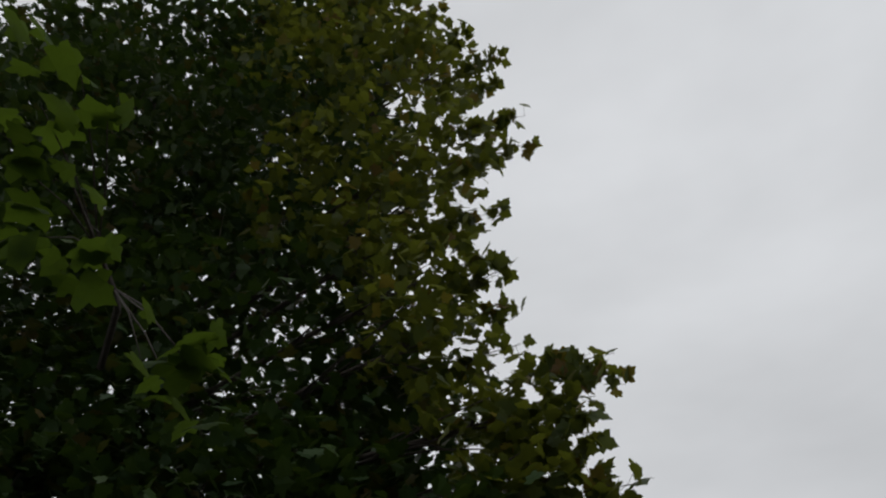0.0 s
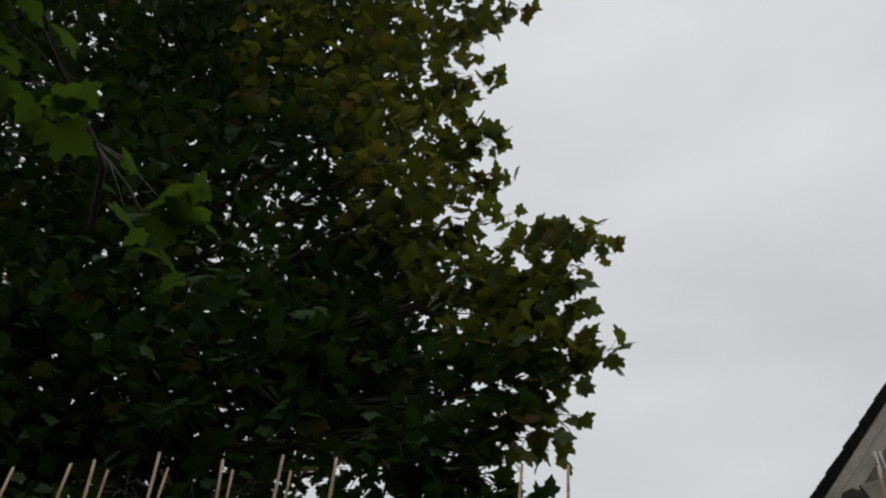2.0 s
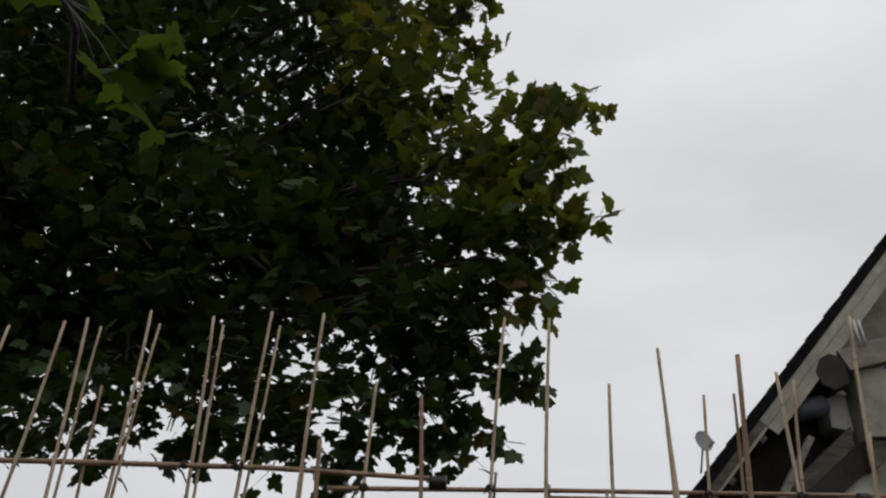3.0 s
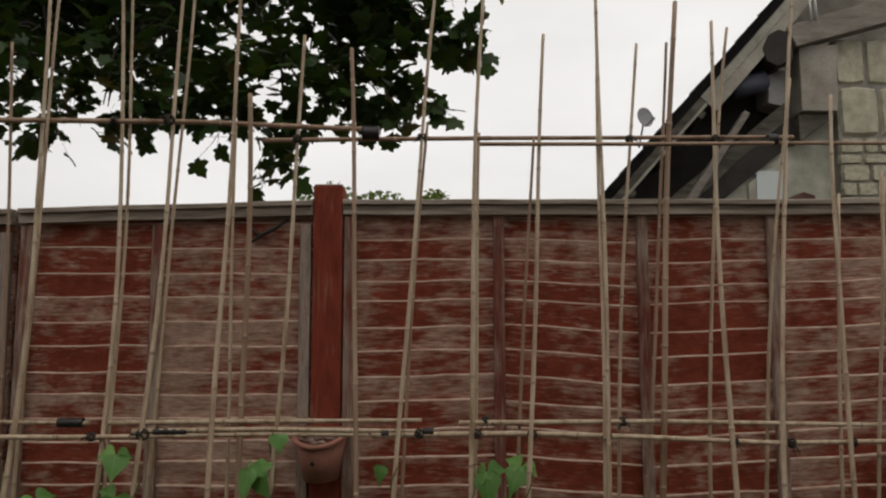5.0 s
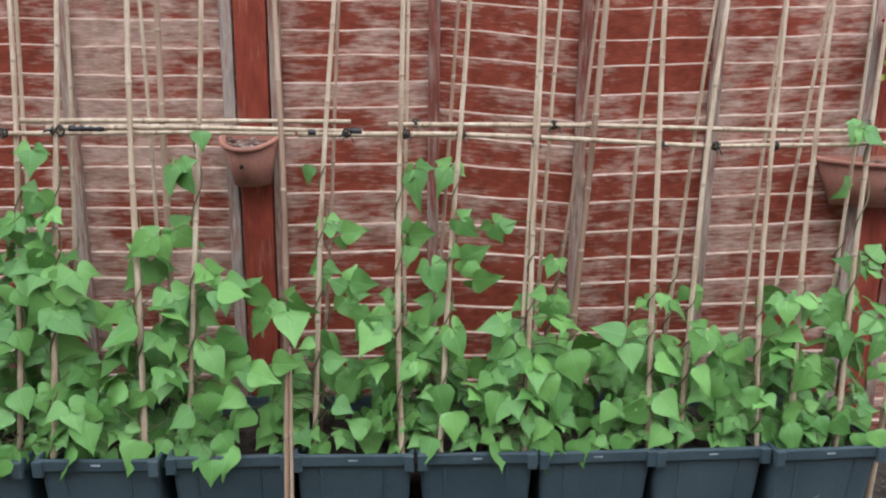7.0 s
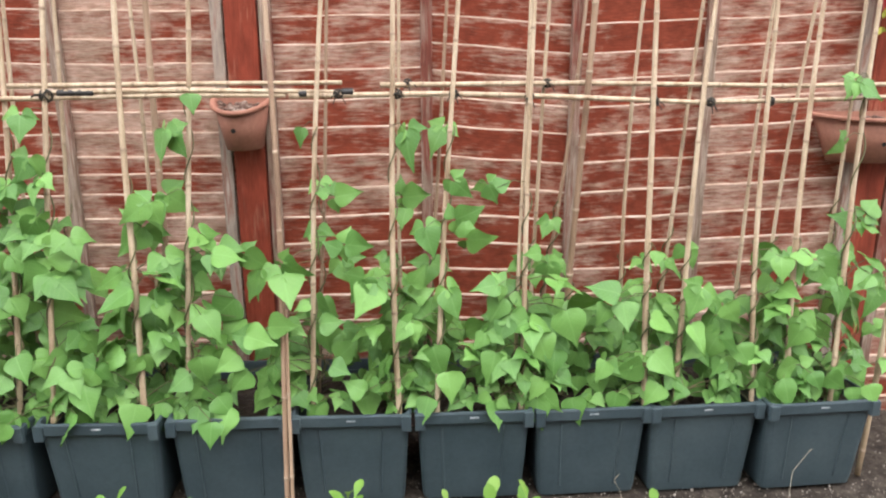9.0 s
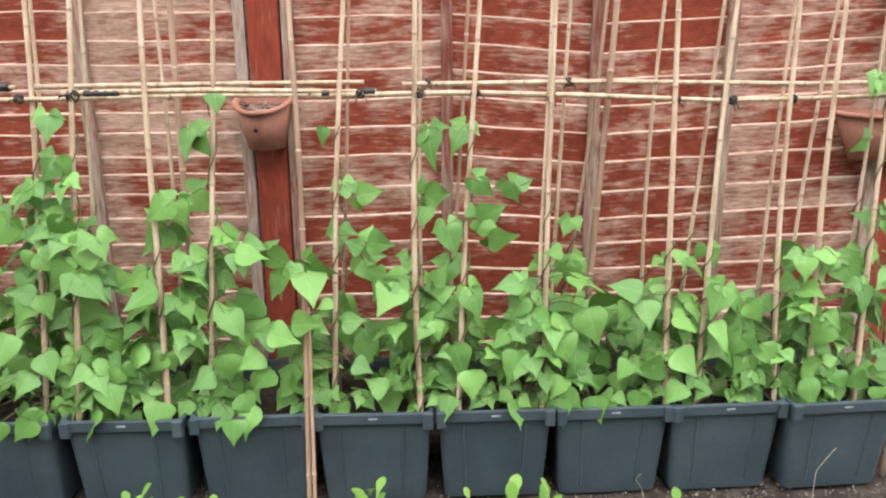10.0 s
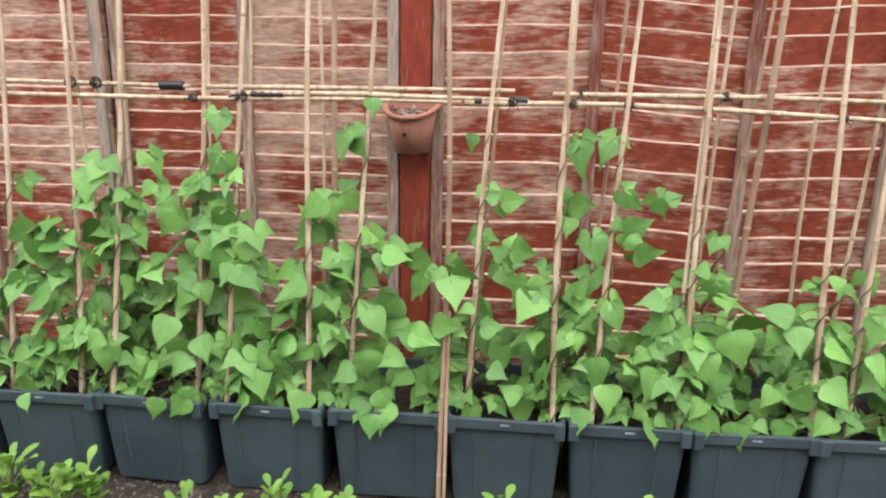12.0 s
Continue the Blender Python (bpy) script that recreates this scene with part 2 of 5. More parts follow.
M_HOLE = surface("drain_hole_shade", [(0.3, (0.01, 0.008, 0.007)), (0.7, (0.02, 0.015, 0.012))], 20, 90)
M_BEAN = leaf_paint("bean_leaf", (0.084, 0.200, 0.043), (0.185, 0.365, 0.086), (0.24, 0.43, 0.05), 0.14, 0.42, veins=True)
M_STEM = surface("bean_stem", [(0.3, (0.06, 0.07, 0.025)), (0.7, (0.14, 0.12, 0.05))], 20, 90)
# crown leaves: green lowered to put the crown's deep shade into the colour
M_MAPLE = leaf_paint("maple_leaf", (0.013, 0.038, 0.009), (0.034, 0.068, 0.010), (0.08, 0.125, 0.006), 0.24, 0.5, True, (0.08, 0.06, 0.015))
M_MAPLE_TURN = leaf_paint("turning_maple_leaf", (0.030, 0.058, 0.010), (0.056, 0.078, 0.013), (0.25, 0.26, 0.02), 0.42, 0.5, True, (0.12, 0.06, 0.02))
# same maple, coloured lighter for near leaves under open sky
M_MAPLE_NEAR = leaf_paint("skylit_maple_leaf", (0.026, 0.062, 0.009), (0.048, 0.095, 0.013), (0.13, 0.19, 0.011), 0.5, 0.75, True)
M_BARK = surface("maple_bark", [(0.3, (0.035, 0.028, 0.022)), (0.7, (0.08, 0.067, 0.056))], 8, 40, (3, 3, 0.8), 0.9, 0.7, 0.01)
M_SALAD = leaf_paint("salad_leaf", (0.12, 0.26, 0.035), (0.25, 0.40, 0.08), (0.34, 0.52, 0.08), 0.3, 0.5)
M_BUSH = leaf_paint("shrub_leaf", (0.09, 0.16, 0.035), (0.22, 0.30, 0.07), (0.26, 0.32, 0.06), 0.4, 0.5, True)
M_TILE = surface("dark_roof_tile", [(0.3, (0.010, 0.010, 0.010)), (0.7, (0.024, 0.022, 0.021))], 6, 50, (1, 1, 1), 0.95, 0.4, 0.01, 0.05)
M_BARGE = surface("weathered_pale_paint", [(0.3, (0.24, 0.225, 0.18)), (0.7, (0.46, 0.44, 0.36))], 3, 30, (1, 1, 1), 0.8)
M_BEAM = surface("old_grey_timber", [(0.3, (0.16, 0.14, 0.115)), (0.7, (0.30, 0.265, 0.22))], 3, 30, (1, 4, 4), 0.85)
M_FASCIA = surface("brown_grey_fascia", [(0.3, (0.055, 0.046, 0.035)), (0.5, (0.10, 0.088, 0.068)), (0.7, (0.17, 0.155, 0.12))], 3, 30, (1, 4, 4), 0.85)
M_PLASTER = surface("stained_beige_plaster", [(0.3, (0.24, 0.215, 0.175)), (0.7, (0.43, 0.395, 0.33))], 2.5, 40, (1, 1, 1), 0.9, 0.5, 0.01)
M_SLATE = surface("blue_grey_metal", [(0.3, (0.035, 0.038, 0.055)), (0.7, (0.07, 0.075, 0.10))], 4, 40, (1, 1, 1), 0.6)
M_COWL = surface("sooty_red_clay", [(0.3, (0.07, 0.03, 0.025)), (0.7, (0.15, 0.07, 0.055))], 6, 40, (1, 1, 1), 0.8)
# near black that paints shade on soffit and gable; also plain dark timber
M_SOFFIT = surface("dark_shaded_timber", [(0.3, (0.022, 0.019, 0.016)), (0.7, (0.048, 0.040, 0.034))], 4, 40, (1, 1, 1), 0.9)
M_RENDER = surface("dirty_white_render", [(0.3, (0.52, 0.51, 0.48)), (0.7, (0.74, 0.73, 0.70))], 3, 60, (1, 1, 1), 0.9, 0.5, 0.01)
M_LIMEWASH = surface("stained_limewash", [(0.3, (0.28, 0.29, 0.22)), (0.5, (0.42, 0.41, 0.33)), (0.7, (0.58, 0.56, 0.47))], 2.5, 60, (1, 1, 1), 0.9, 0.5, 0.01)
M_BLOCK = surface("sandstone_block", [(0.3, (0.36, 0.335, 0.24)), (0.7, (0.58, 0.54, 0.41))], 4, 30, (1, 1, 1), 0.9, 0.6, 0.015)
M_MORTAR = surface("grey_mortar", [(0.3, (0.21, 0.195, 0.165)), (0.7, (0.32, 0.30, 0.26))], 8, 60)
M_ROSE = surface("faded_red_tile", [(0.3, (0.33, 0.20, 0.18)), (0.7, (0.45, 0.30, 0.27))], 2, 20)
M_DISH = surface("grey_dish_metal", [(0.3, (0.20, 0.20, 0.21)), (0.7, (0.30, 0.30, 0.31))], 3, 40, (1, 1, 1), 0.5)

M_CRUMB = surface("dry_compost", [(0.35, (0.08, 0.045, 0.032)), (0.5, (0.17, 0.10, 0.075)), (0.68, (0.42, 0.34, 0.28))], 26, 90, (1, 1, 1), 0.95)
M_STRAW = surface("dry_straw", [(0.3, (0.26, 0.22, 0.16)), (0.7, (0.42, 0.37, 0.29))], 20, 90, (1, 1, 1), 0.8)
M_RED = surface("red_plastic", [(0.3, (0.42, 0.02, 0.04)), (0.7, (0.52, 0.03, 0.055))], 5, 80, (1, 1, 1), 0.4, 0.1, 0.001)
M_LIME = leaf_paint("lime_leaf", (0.20, 0.26, 0.03), (0.42, 0.38, 0.05), (0.4, 0.4, 0.05), 0.3, 0.5, True)

# ---- building helpers ----
def origin_of(ob):
    v = Vector((0, 0, 0))
    while ob is not None:
        v += ob.location
        ob = ob.parent
    return v


def mesh_of(name, bm, material):
    me = bpy.data.meshes.new(name)
    bmesh.ops.recalc_face_normals(bm, faces=bm.faces)
    bm.to_mesh(me)
    bm.free()
    for m in material if isinstance(material, list) else [material]:
        me.materials.append(m)
    return me


def smooth(me):
    me.polygons.foreach_set("use_smooth", [True] * len(me.polygons))
    return me


def thing(name, at, label, category, group="", kind=""):
    ob = new(name)
    ob.empty_display_size = 0.05
    ob.location = at
    return tagged(ob, label, category, group, kind)


def part(name, bm, material, parent, label="", soft=False):
    """bm, in world places, as one mesh under a thing or a part."""
    bm.transform(Matrix.Translation(-origin_of(parent)))
    me = mesh_of(name, bm, material)
    if soft:
        smooth(me)
    ob = new(name, me)
    ob.parent = parent
    return tagged(ob, label)


def box(bm, x0, x1, y0, y1, z0, z1, bevel=0.0, turn=None, slot=0):
    """A box between two corners; turn is a matrix applied about the world's origin."""
    vs = [bm.verts.new((x, y, z)) for z in (z0, z1) for y in (y0, y1) for x in (x0, x1)]
    quads = ((0, 1, 3, 2), (4, 6, 7, 5), (0, 4, 5, 1), (2, 3, 7, 6), (0, 2, 6, 4), (1, 5, 7, 3))
    faces = [bm.faces.new([vs[i] for i in q]) for q in quads]
    for f in faces:
        f.material_index = slot
    if bevel:
        edges = list({e for f in faces for e in f.edges})
        made = bmesh.ops.bevel(bm, geom=edges, offset=bevel, segments=2, profile=0.6, affect="EDGES")
        vs = list({v for f in made["faces"] for v in f.verts} | {v for v in vs if v.is_valid})
    if turn is not None:
        bmesh.ops.transform(bm, matrix=turn, verts=[v for v in vs if v.is_valid])
    return vs


def tube(bm, pts, radii, sides=7, slots=None, caps=True):
    """A round bar through pts."""
    rings = []
    n = len(pts)
    ref = Vector((0.31, 0.9, 0.3)).normalized()
    for i, p in enumerate(pts):
        d = (Vector(pts[min(i + 1, n - 1)]) - Vector(pts[max(i - 1, 0)])).normalized()
        a = d.cross(ref)
        if a.length < 0.1:
            a = d.cross(Vector((1, 0, 0)))
        a.normalize()
        b = d.cross(a)
        rings.append([bm.verts.new(Vector(p) + radii[i] * (math.cos(t) * a + math.sin(t) * b))
                      for t in (2 * math.pi * k / sides for k in range(sides))])
    for i in range(n - 1):
        for k in range(sides):
            f = bm.faces.new((rings[i][k], rings[i][(k + 1) % sides], rings[i + 1][(k + 1) % sides], rings[i + 1][k]))
            f.smooth = True
            if slots:
                f.material_index = slots[i]
    if caps:
        bm.faces.new(rings[0])
        bm.faces.new(rings[-1])


def bamboo(t, skin, at, length, r0, r1, rng):
    """A cane along the curve at(s), s in metres, with swollen nodes."""
    bm = bmesh.new()
    pts, radii = [], []
    s = rng.uniform(0.05, 0.2)
    stops = [0.0]
    while s < length - 0.04:
        stops += [s - 0.012, s - 0.004, s, s + 0.004, s + 0.012]
        s += rng.uniform(0.17, 0.27)
    stops.append(length)
    extra = []
    for a, b in zip(stops, stops[1:]):
        extra.append(a)
        if b - a > 0.1:
            extra += [a + (b - a) * 0.33, a + (b - a) * 0.67]
    extra.append(stops[-1])
    marks = set(stops[3::5])
    for s in extra:
        u = s / length
        r = r0 + (r1 - r0) * u
        near = min((abs(s - m) for m in marks), default=1)
        if near < 0.002:
            r *= 1.14
        elif near < 0.006:
            r *= 1.06
        pts.append(at(s))
        radii.append(r)
    tube(bm, pts, radii, 8)
    part("culm", bm, skin, t)
    for m in sorted(marks):
        bm = bmesh.new()
        r = (r0 + (r1 - r0) * m / length) * 1.14
        tube(bm, [at(m - 0.0045), at(m - 0.001), at(m + 0.002), at(m + 0.0045)], [r * 0.92, r, r, r * 0.92], 8)
        part("node", bm, M_NODE, t)


# ---- ground ----
rng = random.Random(4)
bm = bmesh.new()
xs = [-300, -60, -12, -4] + [-3 + 0.12 * i for i in range(55)] + [5, 12, 60, 300]
ys = [-300, -60, -10, -4] + [-2.6 + 0.1 * i for i in range(30)] + [1, 3, 8, 20, 60, 300]
grid = [[bm.verts.new((x, y, (0.012 * noise.noise((x * 3, y * 3, 0.2)) + 0.006 * noise.noise((x * 13, y * 13, 1.7))) if abs(x) < 3.7 and -2.7 < y < 0.5 else 0.0))
         for x in xs] for y in ys]
for j in range(len(ys) - 1):
    for i in range(len(xs) - 1):
        bm.faces.new((grid[j][i], grid[j][i + 1], grid[j + 1][i + 1], grid[j + 1][i]))
ground = new("ground", smooth(mesh_of("ground", bm, M_GROUND)))
tagged(ground, "bare brown garden soil with small stones", "ground", kind="structure")

bm = bmesh.new()
for i in range(9000):
    x, y = rng.uniform(-2.2, 2.6), rng.uniform(-1.05, -0.02) if i % 3 else rng.gauss(-0.52, 0.06)
    r = rng.uniform(0.0016, 0.0042) if i % 16 else rng.uniform(0.004, 0.008)
    m = Matrix.Translation((x, y, 0.004 + r * 0.4)) @ Euler((rng.uniform(0, 6), rng.uniform(0, 6), rng.uniform(0, 6))).to_matrix().to_4x4() @ Matrix.Diagonal((r, r * rng.uniform(0.6, 1), r * rng.uniform(0.4, 0.8), 1))
    six = [bm.verts.new(m @ Vector(v)) for v in ((1, 0.2, 0), (-1, 0, 0.2), (0.1, 1, 0), (0, -1, 0.1), (0, 0.1, 1), (0.2, 0, -1))]
    for p, q, s in ((0, 2, 4), (2, 1, 4), (1, 3, 4), (3, 0, 4), (2, 0, 5), (1, 2, 5), (3, 1, 5), (0, 3, 5)):
        bm.faces.new((six[p], six[q], six[s]))
pebbles = new("pebbles", mesh_of("pebbles", bm, M_STONE))
tagged(pebbles, "small pale pebbles and clods lying on the soil", "pebbles", kind="stuff")


# plain unseen wall added behind the camera: closes the place, cuts skylight on the fence
bm = bmesh.new()
box(bm, -9, 9, -6.4, -6.1, -0.1, 4.6)
wall = new("wall_south", mesh_of("wall_south", bm, M_MORTAR))
tagged(wall, "plain grey unseen wall added to dim the light from behind", "wall", kind="structure")


# ---- fence ----
POST_H = 1.83
# heights of the laps, from the top down
LAPS_A = (1.80, 1.735, 1.666, 1.598, 1.529, 1.473, 1.39, 1.314, 1.235, 1.159, 1.08, 0.995, 0.905, 0.81, 0.72, 0.635, 0.55, 0.465, 0.38, 0.295, 0.21, 0.13, 0.06)
LAPS_B = (1.79, 1.715, 1.640, 1.560, 1.487, 1.411, 1.335, 1.255, 1.187, 1.115, 1.050, 0.985, 0.920, 0.863, 0.800, 0.728, 0.645, 0.565, 0.485, 0.405, 0.325, 0.245, 0.165, 0.085)


def fence_post(x, h):
    t = thing("fence_post", (x, 0.045, 0), "square timber fence post stained red-brown", "fence post", "fence posts")
    bm = bmesh.new()
    box(bm, x - 0.046, x + 0.046, 0.0, 0.092, -0.05, h, 0.005)
    part("post", bm, M_POST, t).color = (0.28, 0.28, 0.28, 1)
    bm = bmesh.new()
    box(bm, x - 0.043, x + 0.043, 0.003, 0.089, h + 0.0005, h + 0.006, 0.002)
    part("post_top", bm, M_POST, t)
    return t


for px in (0.0, 1.937, -1.93):
    fence_post(px, POST_H)
# near-black post added to back the joint between two bays
t = thing("fence_post", (-0.97, 0.09, 0), "dark backing post added behind the joint of two fence bays", "fence post", "fence posts")
bm = bmesh.new()
box(bm, -1.01, -0.93, 0.055, 0.13, -0.05, 1.72, 0.004)
part("post", bm, M_SOFFIT, t)


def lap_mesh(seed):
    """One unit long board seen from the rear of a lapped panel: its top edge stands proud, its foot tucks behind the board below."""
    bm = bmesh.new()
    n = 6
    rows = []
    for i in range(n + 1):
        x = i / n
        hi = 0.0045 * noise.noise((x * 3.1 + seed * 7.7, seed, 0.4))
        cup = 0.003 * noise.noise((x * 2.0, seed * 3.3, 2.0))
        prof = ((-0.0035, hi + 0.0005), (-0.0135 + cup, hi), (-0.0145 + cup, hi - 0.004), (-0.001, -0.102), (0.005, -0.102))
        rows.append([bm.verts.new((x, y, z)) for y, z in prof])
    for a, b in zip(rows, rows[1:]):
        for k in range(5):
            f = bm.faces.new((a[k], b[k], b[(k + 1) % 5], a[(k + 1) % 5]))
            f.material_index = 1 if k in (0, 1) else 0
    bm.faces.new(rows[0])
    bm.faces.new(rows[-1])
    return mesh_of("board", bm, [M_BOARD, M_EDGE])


LAPS = [lap_mesh(k) for k in range(6)]


def fence_panel(x0, x1, battens, cap, sag, wear, worn, first, label):
    """A lapped panel between x0 and x1; sag gives the fall of the boards at x0, at each batten and at x1;
    wear tells for each bay how much stain is gone, from the foot up."""
    t = thing("fence", ((x0 + x1) / 2, 0.03, 0.0), label, "fence", "fence bays")
    r = random.Random(int(x0 * 100) + 900)
    ends = [x0, *battens, x1]
    for b in range(len(ends) - 1):
        for z in first:
            s = math.sin(math.pi * min(max((z - 0.3) / 1.5, 0), 1)) ** 0.8
            top = [cap[0] + (cap[1] - cap[0]) * (e - x0) / (x1 - x0) - 0.03 for e in ends]
            za, zb = min(z + sag[b] * s, top[b]), min(z + sag[b + 1] * s, top[b + 1])
            xa, xb = ends[b] - 0.004, ends[b + 1] + 0.004
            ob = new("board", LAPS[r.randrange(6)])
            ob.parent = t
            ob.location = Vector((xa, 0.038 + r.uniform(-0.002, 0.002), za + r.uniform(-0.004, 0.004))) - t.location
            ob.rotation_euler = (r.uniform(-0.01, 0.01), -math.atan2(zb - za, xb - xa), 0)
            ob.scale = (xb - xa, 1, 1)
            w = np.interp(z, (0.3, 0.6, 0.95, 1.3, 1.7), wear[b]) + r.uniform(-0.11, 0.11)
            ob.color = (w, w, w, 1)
    for k, bx in enumerate(battens):
        bm = bmesh.new()
        box(bm, bx - 0.017, bx + 0.017, 0.004, 0.024, 0.04, cap[0] - 0.046, 0.003)
        ob = part("batten", bm, M_BATTEN, t)
        ob.color = (worn[k],) * 3 + (1,)
    for sx, mt in ((x0 + 0.017, M_BATTEN), (x1 - 0.017, M_STILE)):
        bm = bmesh.new()
        box(bm, sx - 0.017, sx + 0.017, 0.0, 0.021, 0.03, cap[0] - 0.05, 0.003)
        part("stile", bm, mt, t, "weathered edge batten").color = (0.54, 0.54, 0.54, 1)
    bm = bmesh.new()
    n = 24
    vs = []
    for i in range(n + 1):
        u = i / n
        x = x0 - 0.004 + (x1 - x0 + 0.008) * u
        z = cap[0] + (cap[1] - cap[0]) * u + 0.003 * noise.noise((x * 4, 0.3, 5.1))
        lip = 0.002 * noise.noise((x * 9, 2.0, 1.1))
        prof = ((-0.006, z - 0.046), (-0.006, z - 0.017), (-0.017 + lip, z - 0.015), (-0.017 + lip, z - 0.003), (-0.013, z), (0.06, z), (0.06, z - 0.046))
        vs.append([bm.verts.new((x, y, zz)) for y, zz in prof])
    for a, c in zip(vs, vs[1:]):
        for k in range(7):
            bm.faces.new((a[k], c[k], c[(k + 1) % 7], a[(k + 1) % 7]))
    bm.faces.new(vs[0])
    bm.faces.new(vs[-1])
    part("top_rail", bm, M_GREYWOOD, t, "weathered grey timber capping")
    return t


fence_panel(0.052, 1.885, [0.531, 0.978, 1.385], (1.785, 1.783), (0.0, 0.012, -0.026, -0.004, 0.022), ((0.50, 0.36, 0.36, 0.44, 0.42), (0.40, 0.26, 0.34, 0.36, 0.38), (0.46, 0.38, 0.28, 0.34, 0.38), (0.48, 0.46, 0.44, 0.46, 0.45)), (0.46, 0.58, 0.62), LAPS_A,
            "lapped timber fence panel, red stain worn to pale streaks")
fence_panel(-0.955, -0.052, [-0.53], (1.759, 1.783), (0.0, 0.0, 0.0), ((0.46, 0.42, 0.44, 0.42, 0.40), (0.54, 0.52, 0.58, 0.61, 0.54)), (0.60,), LAPS_B,
            "lapped timber fence panel, stain badly weathered to pale wood")
fence_panel(-1.88, -0.985, [-1.43], (1.735, 1.757), (0.0, 0.0, 0.0), ((0.50, 0.48, 0.50, 0.54, 0.50), (0.46, 0.44, 0.48, 0.52, 0.46)), (0.56,), LAPS_B,
            "lapped timber fence panel, patchy worn red stain")
fence_panel(1.99, 2.9, [2.45], (1.783, 1.783), (0.0, 0.0, 0.0), ((0.46, 0.46, 0.46, 0.46, 0.46), (0.42, 0.42, 0.42, 0.42, 0.42)), (0.5,), LAPS_A,
            "lapped timber fence panel, worn red stain")


lath = thing("loose_lath", (-0.18, 0.012, 1.69), "dark split lath hanging loose under the fence capping", "lath")
bm = bmesh.new()
tube(bm, [(-0.240, 0.012, 1.655), (-0.205, 0.006, 1.676), (-0.160, 0.008, 1.700), (-0.125, 0.012, 1.728)], [0.004, 0.007, 0.006, 0.004], 5)
tube(bm, [(-0.240, 0.014, 1.700), (-0.222, 0.010, 1.678), (-0.205, 0.008, 1.676)], [0.003, 0.005, 0.004], 5)
part("splinter", bm, M_SOFFIT, lath)


# ---- pots on the posts ----
def wall_pot(x, z_top, half, depth, height, dip, label):
    """A half-round pot hung on a post."""
    t = thing("wall_pot", (x, -0.001, z_top - height), label, "plant pot", "pots on the fence posts")
    def shell(bm, rt, rb, dt, db, z0, z1):
        ring = []
        for z, rx, ry in ((z0, rb, db), (z1, rt, dt)):
            ring.append([bm.verts.new((x - rx * math.cos(a), -0.003 - ry * math.sin(a), z - (dip * math.sin(a) if z == z_top else 0))) for a in [math.pi * k / 18 for k in range(19)]])
        for k in range(18):
            f = bm.faces.new((ring[0][k], ring[0][k + 1], ring[1][k + 1], ring[1][k]))
            f.smooth = True
        return ring
    bm = bmesh.new()
    zb = z_top - height
    o = shell(bm, half, half * 0.66, depth, depth * 0.62, zb, z_top)
    i = shell(bm, half - 0.004, half * 0.66 - 0.004, depth - 0.004, depth * 0.62 - 0.004, zb + 0.004, z_top)
    bm.faces.new(o[0])
    bm.faces.new(i[0])
    for k in range(18):
        bm.faces.new((o[1][k], o[1][k + 1], i[1][k + 1], i[1][k]))
    for a, b in ((o, i),):
        bm.faces.new((a[0][0], a[1][0], a[1][18], a[0][18]))
    body = part("pot_body", bm, M_TERRA, t)
    bm = bmesh.new()
    pts = [(x - (half + 0.003) * math.cos(a), -0.003 - (depth + 0.003) * math.sin(a), z_top - 0.006 - dip * math.sin(a)) for a in [math.pi * k / 20 for k in range(21)]]
    tube(bm, pts, [0.007] * 21, 8)
    part("rim", bm, M_TERRA, t)
    bm = bmesh.new()
    a = math.radians(84)
    zz = zb + 0.40 * height
    q = 0.40 * height / (height - dip)
    f = 0.66 + 0.34 * q
    c = Vector((x - half * f * math.cos(a), -0.003 - depth * (0.62 + 0.38 * q) * math.sin(a) - 0.0015, zz))
    # near-black disc paints the shade inside the drain hole
    bmesh.ops.create_cone(bm, cap_ends=True, segments=14, radius1=0.0065, radius2=0.0065, depth=0.003, matrix=Matrix.Translation(c) @ Euler((math.pi / 2, 0, 0)).to_matrix().to_4x4())
    part("drain_hole", bm, M_HOLE, t, "dark drain hole")
    bm = bmesh.new()
    rr = random.Random(3)
    for k in range(60):
        a = rr.uniform(0.05, math.pi - 0.05)
        q = math.sqrt(rr.random()) * 0.86
        s = rr.uniform(0.006, 0.012)
        bmesh.ops.create_icosphere(bm, subdivisions=1, radius=s, matrix=Matrix.Translation((x - half * q * math.cos(a), -0.003 - depth * q * math.sin(a), z_top - 0.020 - dip * q * math.sin(a) + rr.uniform(-0.003, 0.004))) @ Matrix.Diagonal((1, 0.8, 0.6, 1)))
    part("dry_compost", bm, M_CRUMB, t, "dry crumbly brown compost")
    return t


wall_pot(-0.007, 1.094, 0.080, 0.15, 0.150, 0.034, "half-round terracotta wall pot, empty but for dry compost")
wall_pot(1.90, 1.038, 0.19, 0.14, 0.15, 0.012, "wide terracotta wall trough hung on a fence post")


